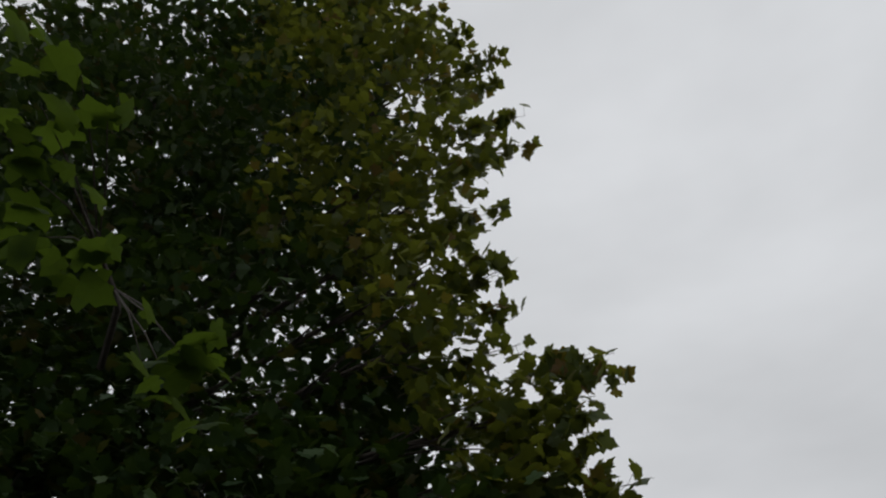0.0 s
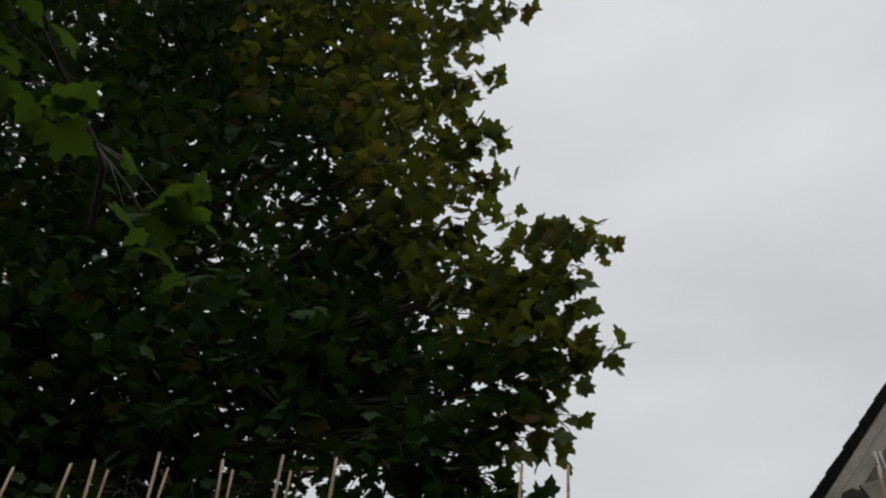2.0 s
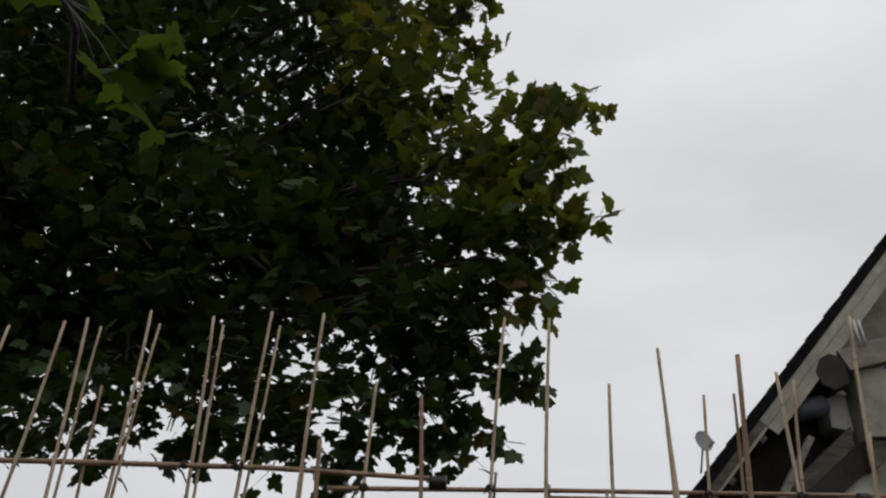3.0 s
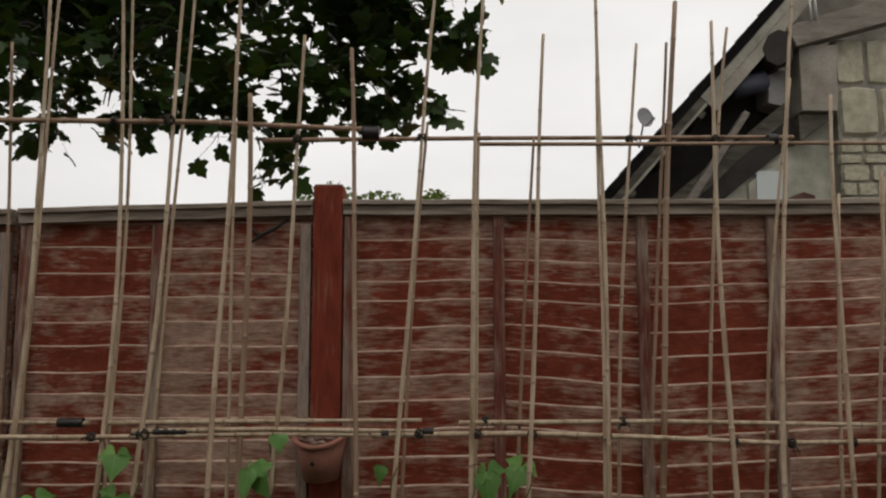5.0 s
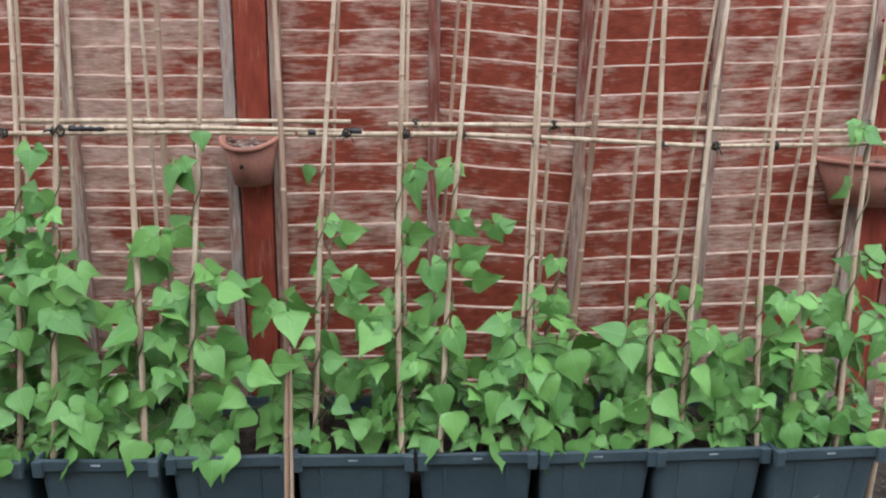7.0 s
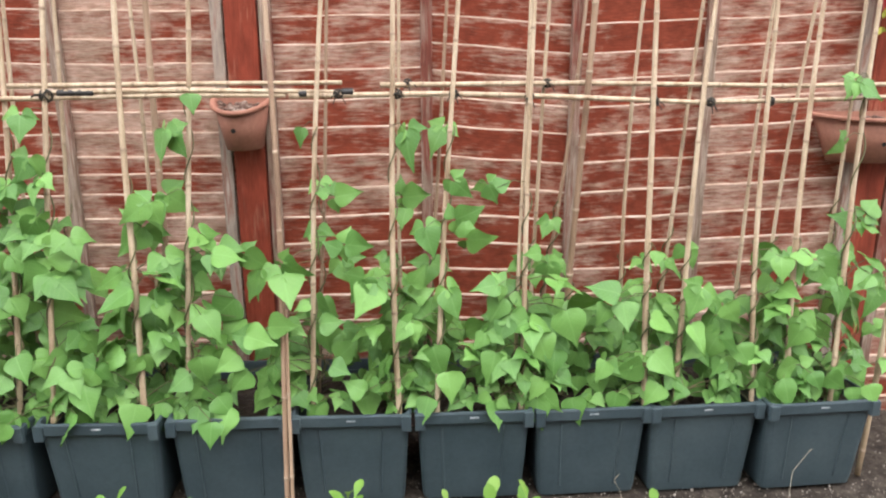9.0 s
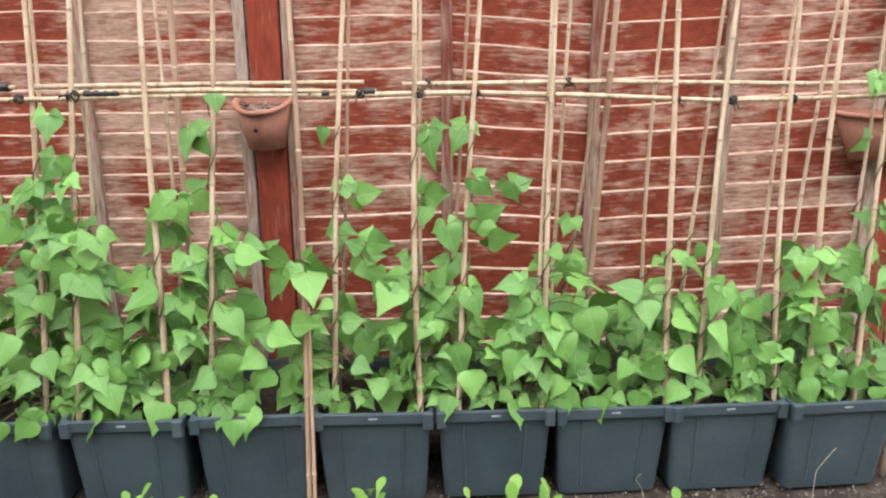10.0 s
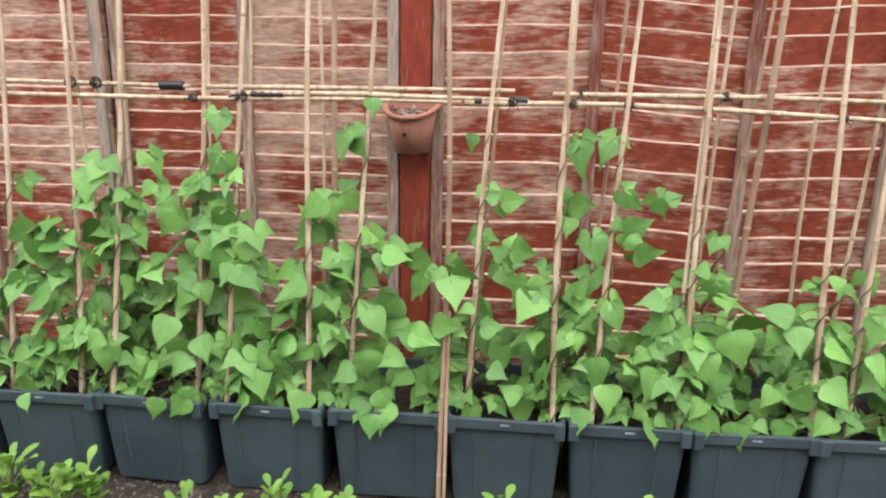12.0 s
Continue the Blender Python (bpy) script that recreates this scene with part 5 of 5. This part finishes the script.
# ---- climbing beans ----
def bean_mesh(seed):
    """A heart-shaped leaflet one unit long, folded along the rib, tip drooping."""
    bm = bmesh.new()
    r = random.Random(seed)
    fold, droop, twist = r.uniform(0.02, 0.20), r.uniform(0.04, 0.34), r.uniform(-0.2, 0.2)
    lop = r.uniform(0.84, 1.16)
    prof = ((0.0, 0.12, -0.03), (0.05, 0.36, -0.02), (0.14, 0.48 + r.uniform(-0.03, 0.03), 0.0), (0.28, 0.495, 0.0), (0.45, 0.405, 0.0), (0.64, 0.265, 0.0), (0.84, 0.11, 0.0), (1.08, 0.004, 0.0))
    rows = []
    for t, w, back in prof:
        row = []
        for k in (-1, -0.55, 0, 0.55, 1):
            x = k * w * (lop if k > 0 else 2 - lop)
            y = t + back * abs(k) + 0.05 * (lop - 1) * k
            z = fold * abs(x) * (1 - 0.5 * abs(x)) - droop * t * t + twist * x * t + 0.045 * math.sin(9 * t + 5 * k + seed) * abs(k)
            row.append(bm.verts.new((x, y, z)))
        rows.append(row)
    for a, b in zip(rows, rows[1:]):
        for k in range(4):
            f = bm.faces.new((a[k], a[k + 1], b[k + 1], b[k]))
            f.smooth = True
    me = bpy.data.meshes.new("leaf")
    bm.to_mesh(me)
    bm.free()
    me.materials.append(M_BEAN)
    return me


BEANS = [bean_mesh(k) for k in range(16)]


def leaf_at(parent, p, facing, down, size, r):
    """One leaflet at p: facing is its upper side, down the way its tip points."""
    n = facing.normalized()
    y = (down - n * down.dot(n)).normalized()
    x = y.cross(n)
    ob = new("leaf", BEANS[r.randrange(16)])
    ob.parent = parent
    m = Matrix(((x.x, y.x, n.x, 0), (x.y, y.y, n.y, 0), (x.z, y.z, n.z, 0), (0, 0, 0, 1)))
    ob.matrix_basis = Matrix.Translation(p - origin_of(parent)) @ m @ Matrix.Diagonal((size * r.uniform(0.9, 1.08), size, size, 1))
    return ob


def trifoliate(parent, bm, node_at, tip, size, r, front=0.75):
    """A stalk with three leaflets at its end."""
    mid = node_at.lerp(tip, 0.55) + Vector((0, 0, 0.012))
    tube(bm, [node_at, mid, tip], [0.0016, 0.0014, 0.0010], 5, None, False)
    out = (tip - node_at)
    out.z = 0
    out = out.normalized() if out.length > 0.005 else Vector((0, -1, 0))
    facing = Vector((out.x * 0.4 + r.gauss(0, 0.42), out.y * 0.35 - front + r.gauss(0, 0.40), 0.75 + r.gauss(0, 0.35)))
    down = Vector((out.x * 0.5 + r.gauss(0, 0.2), out.y * 0.5 - 0.15, -0.75))
    side = facing.normalized().cross(down.normalized())
    leaf_at(parent, tip + down.normalized() * 0.012, facing, down, size, r)
    for s in (-1, 1):
        leaf_at(parent, tip + side * s * 0.004, facing + side * s * r.uniform(-0.15, 0.5), down * r.uniform(0.1, 0.7) + side * s * 1.0, size * r.uniform(0.82, 0.98), r)


def bean_plant(row, top, dense, lush, seed, rear=False, front=(), behind=(), sprays=()):
    """A bean that winds up a cane: thick leaves up to dense, single ones up to top; front and behind list the outer leaves before and behind the cane,
    sprays the places of whole three-part leaves."""
    r = random.Random(seed)
    base = cane_point(row, 0.24)
    t = thing("bean_plant", base, "young green climbing bean winding up a bamboo cane", "bean plant", "climbing beans")
    bm = bmesh.new()
    ph = r.uniform(0, 6)
    pts = [cane_point(row, 0.24 + (top - 0.24) * i / 70) + 0.0115 * Vector((math.cos(ph + i * 0.42), math.sin(ph + i * 0.42), 0)) for i in range(71)]
    tube(bm, pts, [0.0032 - 0.0014 * i / 70 for i in range(71)], 5)
    for k in range(lush):
        z = 0.30 + (dense - 0.30) * ((k + r.random()) / lush) ** 1.1
        node_at = cane_point(row, z)
        a = r.uniform(-0.9, math.pi + 0.9) if not rear else r.uniform(-math.pi, 0)
        low = max(0.0, 1.0 - (z - 0.30) / 0.25)
        ln = r.uniform(0.03, 0.10) * (1.0 - 0.35 * (z - 0.30) / 0.6) + 0.07 * low * r.random()
        tip = node_at + Vector((math.cos(a) * ln * 1.2, math.sin(a) * ln * (0.75 - 0.35 * low), r.uniform(0.0, 0.06) + 0.03 * low))
        trifoliate(t, bm, node_at, tip, r.uniform(0.058, 0.080) * (1 - 0.3 * low), r)
    for k in range(8 if not rear else 12):
        node_at = cane_point(row, r.uniform(0.26, 0.32))
        a = r.uniform(-math.pi, 0.0) if r.random() < 0.7 else r.uniform(0, math.pi)
        ln = r.uniform(0.04, 0.17)
        trifoliate(t, bm, node_at, Vector((node_at.x + math.cos(a) * ln, max(node_at.y + math.sin(a) * ln * 0.5, -0.40), r.uniform(0.28, 0.38 if not rear else 0.46))), r.uniform(0.030, 0.060), r)
    z = dense + 0.05
    while z < top and not front:
        node_at = cane_point(row, z)
        a = r.gauss(-math.pi / 2, 1.0)
        ln = r.uniform(0.03, 0.07)
        trifoliate(t, bm, node_at, node_at + Vector((math.cos(a) * ln, math.sin(a) * ln, 0.02)), 0.085 - 0.045 * (z - dense) / max(top - dense, 0.1), r, 0.6)
        z += r.uniform(0.09, 0.16)
    for deep, (x, z, size, angle, lean) in [(0.0, leaf) for leaf in front] + [(0.075, leaf) for leaf in behind]:
        at = Vector((x, -0.485 if z < 0.31 else -0.44 + 0.13 * (z - 0.3) + deep, z))
        a, b = radians(angle), radians(max(lean, 16))
        down = Vector((math.sin(a) * math.cos(b), -math.sin(b), -math.cos(a) * math.cos(b)))
        facing = Vector((r.gauss(0, 0.2), -1.0, 0.50 + r.gauss(0, 0.2)))
        if lean < 0:
            facing.rotate(Matrix.Rotation(radians(lean * r.choice((-0.8, 0.8))), 3, down))
        if abs(x - 0.14) < 0.09 and not deep:
            at.y -= 0.045
        node_at = cane_point(row, max(0.26, z + 0.012))
        tube(bm, [node_at, node_at.lerp(at, 0.5) + Vector((0, 0, 0.012)), at], [0.0014, 0.0012, 0.0009], 5, None, False)
        length = min(size, 0.086) * np.interp(z, (0.35, 0.55), (0.98, 1.12))
        leaf_at(t, at, facing, down, length, r)
        if z > 0.60 and 0.05 < size < 0.09:
            side = facing.normalized().cross(down.normalized())
            for s in (-1, 1):
                leaf_at(t, at - down.normalized() * 0.006 + side * s * 0.004, facing + side * s * r.uniform(-0.1, 0.5), down * r.uniform(0.0, 0.4) + side * s, length * r.uniform(0.52, 0.72), r)
    for x, z in sprays:
        node_at = cane_point(row, z - 0.01)
        trifoliate(t, bm, node_at, Vector((x, node_at.y + r.uniform(-0.03, 0.01), z + 0.025)), r.uniform(0.056, 0.068), r)
    part("stem", bm, M_STEM, t, "thin dark twining stem")
    return t


# each plant on its cane; its outer leaves: place along the row, height, length, turn of the tip, and how far it nods forward (or, below nought, turns aside)
FRONT_ROW = FRONT + FRONT_MORE
bean_plant(FRONT_ROW[0], 0.95, 0.62, 15, 700)
bean_plant(FRONT_ROW[1], 0.9, 0.62, 13, 701, sprays=((-1.061, 0.852), (-1.027, 0.668)), front=(
        (-1.026, 0.737, 0.078, -69, -57), (-1.012, 0.659, 0.09, 114, -57), (-1.065, 0.601, 0.07, 0, 29), (-1.027, 0.313, 0.074, -65, -52), (-1.032, 0.291, 0.052, 42, 51),
    ))
bean_plant(FRONT_ROW[2], 0.92, 0.70, 11, 702, sprays=((-0.967, 0.744), (-0.931, 0.705), (-0.876, 0.819)), front=(
        (-0.993, 0.73, 0.055, 43, -20), (-0.985, 0.707, 0.11, 129, -57), (-0.966, 0.566, 0.092, -65, -48), (-0.977, 0.502, 0.128, -54, -52), (-0.972, 0.43, 0.108, -21, -49),
    ), behind=(
        (-1.034, 0.481, 0.09, 129, -55), (-0.968, 0.384, 0.076, -11, -48),
    ))
bean_plant(FRONT_ROW[3], 1.02, 0.76, 11, 703, sprays=((-0.814, 0.914), (-0.689, 0.929), (-0.759, 0.823), (-0.81, 0.75), (-0.747, 0.728), (-0.672, 0.852)), front=(
        (-0.84, 0.897, 0.068, 6, 55), (-0.821, 0.462, 0.061, -44, 28), (-0.805, 0.43, 0.08, 0, -46),
    ), behind=(
        (-0.768, 0.816, 0.038, 31, -23), (-0.801, 0.808, 0.067, -13, -32), (-0.809, 0.807, 0.064, -65, -53), (-0.845, 0.742, 0.1, -51, -45), (-0.829, 0.694, 0.08, 73, -26), (-0.805, 0.663, 0.072, -6, 19),
        (-0.831, 0.63, 0.109, -53, -42), (-0.793, 0.501, 0.092, -35, -34), (-0.899, 0.37, 0.073, -30, 29),
    ))
bean_plant(FRONT_ROW[4], 1.06, 0.84, 11, 704, sprays=((-0.536, 0.869), (-0.575, 0.759), (-0.635, 0.815)), front=(
        (-0.53, 0.891, 0.067, -51, -41), (-0.602, 0.806, 0.068, -26, -46), (-0.53, 0.726, 0.075, 58, -18), (-0.623, 0.519, 0.095, -20, 41), (-0.539, 0.465, 0.072, 29, 28), (-0.572, 0.414, 0.065, -29, 16),
        (-0.658, 0.382, 0.069, -47, -41), (-0.675, 0.325, 0.051, -47, -57), (-0.556, 0.321, 0.1, -19, -55), (-0.557, 0.317, 0.088, -23, -44), (-0.637, 0.308, 0.065, -9, 52),
    ), behind=(
        (-0.552, 0.824, 0.097, -11, 47), (-0.534, 0.773, 0.066, -4, 51), (-0.578, 0.736, 0.15, -60, -54), (-0.579, 0.664, 0.088, -22, 22), (-0.639, 0.557, 0.137, -68, -57), (-0.616, 0.428, 0.103, -24, -38),
    ))
bean_plant(FRONT_ROW[5], 1.067, 0.80, 11, 705, sprays=((-0.477, 0.939), (-0.449, 0.888), (-0.465, 0.748), (-0.386, 0.743)), front=(
        (-0.479, 1.067, 0.059, 3, 39), (-0.46, 0.819, 0.064, -26, -38), (-0.44, 0.717, 0.113, 117, -40), (-0.439, 0.682, 0.08, -52, 42), (-0.433, 0.667, 0.085, 55, -20), (-0.375, 0.386, 0.089, 18, -23),
        (-0.404, 0.312, 0.093, -30, -49),
    ), behind=(
        (-0.512, 0.85, 0.093, 10, -38), (-0.486, 0.562, 0.109, -49, -41), (-0.472, 0.561, 0.089, 72, -33), (-0.476, 0.516, 0.092, 28, 36), (-0.514, 0.417, 0.12, 100, -51), (-0.479, 0.385, 0.076, 11, 44),
        (-0.552, 0.309, 0.071, -44, -33),
    ))
bean_plant(FRONT_ROW[6], 0.92, 0.70, 9, 706, front=(
        (-0.186, 0.85, 0.074, -58, 28), (-0.24, 0.634, 0.099, -57, -49), (-0.275, 0.48, 0.09, -45, -31), (-0.343, 0.43, 0.065, 52, 26), (-0.247, 0.33, 0.098, -17, -46),
    ), behind=(
        (-0.196, 0.838, 0.070, 20, 30), (-0.229, 0.774, 0.082, -40, -36), (-0.289, 0.656, 0.072, -64, -36), (-0.274, 0.549, 0.069, -15, -47), (-0.311, 0.535, 0.072, -36, -35), (-0.257, 0.464, 0.076, 51, 45),
        (-0.284, 0.403, 0.076, 38, 45), (-0.214, 0.33, 0.1, -39, -31),
    ))
bean_plant(FRONT_ROW[7], 1.117, 0.74, 11, 707, front=(
        (-0.066, 1.117, 0.044, 8, -31), (-0.133, 1.031, 0.073, -17, -50), (-0.113, 1.021, 0.062, 33, -36), (-0.032, 0.72, 0.069, 111, -36), (-0.069, 0.563, 0.075, 39, -14), (0.019, 0.457, 0.065, -57, 32),
        (-0.075, 0.452, 0.073, 15, 56), (-0.107, 0.408, 0.069, -55, -34), (-0.037, 0.345, 0.066, 44, 27), (-0.083, 0.316, 0.067, -14, -8), (-0.007, 0.314, 0.087, -10, -33), (-0.044, 0.299, 0.065, -5, 41),
    ), behind=(
        (-0.129, 1.024, 0.032, -97, 28), (-0.160, 0.856, 0.072, 62, 26), (0.034, 0.699, 0.069, 55, -31), (-0.118, 0.675, 0.081, 23, -22), (0.003, 0.58, 0.087, -50, -16), (0.024, 0.526, 0.106, -52, -44),
        (-0.146, 0.328, 0.059, 47, 18),
    ))
bean_plant(FRONT_ROW[8], 1.033, 0.54, 7, 708, front=(
        (0.267, 0.868, 0.032, -126, 37), (0.306, 0.738, 0.061, 89, 34), (0.294, 0.724, 0.046, -122, -11), (0.154, 0.705, 0.067, 61, -33), (0.152, 0.676, 0.081, 18, 42), (0.215, 0.601, 0.037, -66, -39),
        (0.111, 0.544, 0.065, 91, -37), (0.234, 0.533, 0.056, 105, -35), (0.052, 0.523, 0.074, 76, 16), (0.08, 0.515, 0.073, -118, 45), (0.26, 0.42, 0.053, 70, -22), (0.046, 0.411, 0.069, -45, 16),
    ), behind=(
        (0.197, 1.026, 0.045, -19, -18), (0.276, 0.846, 0.064, 103, -28), (0.075, 0.655, 0.067, -7, -41), (0.058, 0.625, 0.05, -28, -33), (0.21, 0.58, 0.049, 45, -46), (0.207, 0.576, 0.042, -3, -27),
        (0.234, 0.498, 0.066, 12, -20), (0.141, 0.421, 0.083, 82, -34), (0.27, 0.41, 0.071, 126, -43), (0.124, 0.399, 0.083, -50, -23), (0.139, 0.375, 0.077, 46, 49), (0.075, 0.32, 0.061, -32, -11),
    ))
bean_plant(FRONT_ROW[9], 1.024, 0.64, 7, 709, front=(
        (0.469, 1.024, 0.086, 6, -42), (0.373, 0.634, 0.085, -26, -23), (0.472, 0.632, 0.056, 124, -49), (0.347, 0.348, 0.067, -139, 34),
    ), behind=(
        (0.456, 0.843, 0.071, 89, -45), (0.464, 0.813, 0.05, -22, 34), (0.406, 0.632, 0.076, -85, -39), (0.444, 0.585, 0.088, 72, -36), (0.434, 0.5, 0.092, -27, -26), (0.376, 0.328, 0.064, 38, -20),
        (0.345, 0.312, 0.086, -2, 46),
    ))
bean_plant(FRONT_ROW[10], 1.031, 0.54, 5, 710, front=(
        (0.588, 0.895, 0.054, 47, -27), (0.591, 0.798, 0.071, 105, -39), (0.511, 0.778, 0.073, 13, 31), (0.62, 0.746, 0.07, 82, -46), (0.567, 0.615, 0.074, 28, 22), (0.492, 0.534, 0.058, -15, 32),
        (0.528, 0.465, 0.083, 8, 54), (0.565, 0.395, 0.077, 6, -14), (0.516, 0.327, 0.069, -9, -35),
    ), behind=(
        (0.565, 1.024, 0.074, -26, -36), (0.684, 0.875, 0.054, 41, 28), (0.535, 0.536, 0.086, 5, -27), (0.62, 0.479, 0.062, 96, -33), (0.627, 0.415, 0.06, 25, 21), (0.517, 0.371, 0.07, -38, 41),
    ))
bean_plant(FRONT_ROW[11], 0.876, 0.66, 7, 711, front=(
        (0.695, 0.876, 0.042, 132, 23), (0.813, 0.706, 0.041, -105, 41), (0.701, 0.626, 0.062, -88, -37), (0.716, 0.589, 0.069, -42, 27), (0.882, 0.554, 0.088, 18, -26), (0.806, 0.496, 0.083, 23, 42),
        (0.852, 0.449, 0.067, -6, 31), (0.693, 0.445, 0.083, -17, 25), (0.814, 0.373, 0.064, -28, 44), (0.82, 0.333, 0.068, 49, -33), (0.679, 0.327, 0.041, -102, 58), (0.701, 0.321, 0.046, 77, 34),
        (0.806, 0.317, 0.095, 2, -43), (0.899, 0.316, 0.073, 15, -36), (0.686, 0.313, 0.077, 0, -36),
    ), behind=(
        (0.846, 0.661, 0.069, 9, -28), (0.807, 0.631, 0.034, 7, 18), (0.909, 0.558, 0.092, 66, -49), (0.792, 0.554, 0.063, 65, -48), (0.862, 0.544, 0.073, -21, 32), (0.807, 0.537, 0.06, -6, 16),
        (0.729, 0.381, 0.052, 21, 28), (0.784, 0.363, 0.07, 26, 57), (0.935, 0.342, 0.056, -6, 23),
    ))
bean_plant(FRONT_ROW[12], 0.72, 0.58, 7, 712, front=(
        (1.121, 0.707, 0.036, -9, -22), (1.025, 0.596, 0.078, -135, -41), (1.033, 0.573, 0.07, 3, 37), (0.995, 0.567, 0.058, -28, 40), (1.11, 0.526, 0.068, 74, -31), (1.121, 0.433, 0.081, 41, 16),
        (0.99, 0.414, 0.059, -34, 49), (1.09, 0.403, 0.09, -75, -38), (1.138, 0.347, 0.068, -57, 49), (1.022, 0.327, 0.068, -14, 41),
    ), behind=(
        (1.175, 0.662, 0.056, 40, -40), (0.983, 0.35, 0.07, 10, 29), (1.096, 0.321, 0.074, -22, 41),
    ))
bean_plant(FRONT_ROW[13], 0.7, 0.54, 7, 713, front=(
        (1.246, 0.606, 0.078, -26, -31), (1.219, 0.508, 0.078, 23, -31), (1.209, 0.337, 0.051, -62, 48),
    ), behind=(
        (1.29, 0.573, 0.083, 42, -33), (1.245, 0.463, 0.058, -55, -33), (1.272, 0.381, 0.073, 59, -32), (1.322, 0.364, 0.053, -49, 19), (1.258, 0.316, 0.062, 38, 43),
    ))
bean_plant(FRONT_ROW[14], 0.72, 0.58, 7, 714, front=(
        (1.459, 0.685, 0.059, -3, 36), (1.31, 0.559, 0.059, 40, 23), (1.353, 0.45, 0.068, 27, -41),
    ), behind=(
        (1.421, 0.688, 0.107, 75, -57), (1.476, 0.553, 0.07, -1, -28),
    ))
bean_plant(FRONT_ROW[15], 0.74, 0.66, 7, 715, front=(
        (1.544, 0.683, 0.056, -138, -26), (1.53, 0.5, 0.068, -41, 52), (1.466, 0.377, 0.098, 93, -39), (1.561, 0.366, 0.05, 27, -14), (1.483, 0.352, 0.094, 14, 21),
    ), behind=(
        (1.6, 0.653, 0.081, 32, -31), (1.593, 0.493, 0.119, 33, -41), (1.51, 0.334, 0.088, -75, 29),
    ))
bean_plant(FRONT_ROW[16], 1.143, 0.68, 10, 716, front=(
        (1.631, 1.143, 0.053, -32, -22), (1.647, 1.136, 0.063, 61, -28), (1.611, 0.99, 0.053, -55, -47), (1.711, 0.634, 0.061, -59, -16), (1.619, 0.605, 0.068, 1, 18), (1.729, 0.603, 0.08, -22, -18),
        (1.602, 0.357, 0.066, 56, -39), (1.723, 0.329, 0.06, 9, 55), (1.675, 0.323, 0.052, 8, 48),
    ), behind=(
        (1.737, 0.783, 0.06, 152, 29), (1.691, 0.761, 0.052, -120, 16), (1.723, 0.76, 0.061, 81, -45),
    ))
for k, row in enumerate(BACK + BACK_MORE):
    bean_plant(row, 0.60 + 0.35 * ((k * 7) % 5) / 5 * (1.0 if k < 8 else 0.75), 0.46 if k > 5 else 0.60, 6, 800 + k, True)


# ---- small salad plants in front of the crates ----
def salad_mesh(seed):
    bm = bmesh.new()
    r = random.Random(seed)
    bend = r.uniform(0.15, 0.5)
    prof = ((0.0, 0.05), (0.25, 0.07), (0.5, 0.17), (0.72, 0.25), (0.9, 0.19), (1.0, 0.05))
    rows = [[bm.verts.new((k * w, t, 0.25 * abs(k * w) - bend * t * t)) for k in (-1, 0, 1)] for t, w in prof]
    for a, b in zip(rows, rows[1:]):
        for k in range(2):
            bm.faces.new((a[k], a[k + 1], b[k + 1], b[k])).smooth = True
    me = bpy.data.meshes.new("leaf")
    bm.to_mesh(me)
    bm.free()
    me.materials.append(M_SALAD)
    return me


SALADS = [salad_mesh(k) for k in range(4)]


def salad(x, y, h, count, seed):
    r = random.Random(seed)
    t = thing("salad_plant", (x, y, 0.0), "small pale green salad plant growing in the soil", "salad plant", "salad plants")
    bm = bmesh.new()
    for k in range(4):
        tube(bm, [(x + r.gauss(0, 0.006), y + r.gauss(0, 0.006), -0.005), (x + r.gauss(0, 0.012), y + r.gauss(0, 0.012), h * 0.55)], [0.003, 0.0015], 5)
    part("stalks", bm, M_STEM, t)
    for k in range(count):
        a = r.uniform(0, 2 * math.pi)
        lean = r.uniform(0.15, 0.75)
        ob = new("leaf", SALADS[r.randrange(4)])
        ob.parent = t
        s = h * r.uniform(0.22, 0.38)
        ob.matrix_basis = Matrix.Translation((r.gauss(0, 0.012), r.gauss(0, 0.012), h * r.uniform(0.15, 0.68))) @ Euler((math.pi / 2 - lean, 0, a)).to_matrix().to_4x4() @ Matrix.Diagonal((s, s, s, 1))
    return t


for k, (sx, sh, n) in enumerate(((-1.16, 0.20, 26), (-1.02, 0.20, 26), (-0.93, 0.17, 20), (-0.86, 0.19, 24), (-0.80, 0.20, 26), (-0.54, 0.14, 12), (-0.41, 0.14, 12), (-0.29, 0.18, 16),
                                 (-0.17, 0.175, 14), (-0.085, 0.18, 16), (0.31, 0.18, 10), (0.56, 0.14, 8), (0.65, 0.19, 16), (0.76, 0.155, 8), (1.08, 0.15, 7))):
    salad(sx, -0.60 + 0.02 * ((k * 5) % 3 - 1), sh, n, 900 + k)
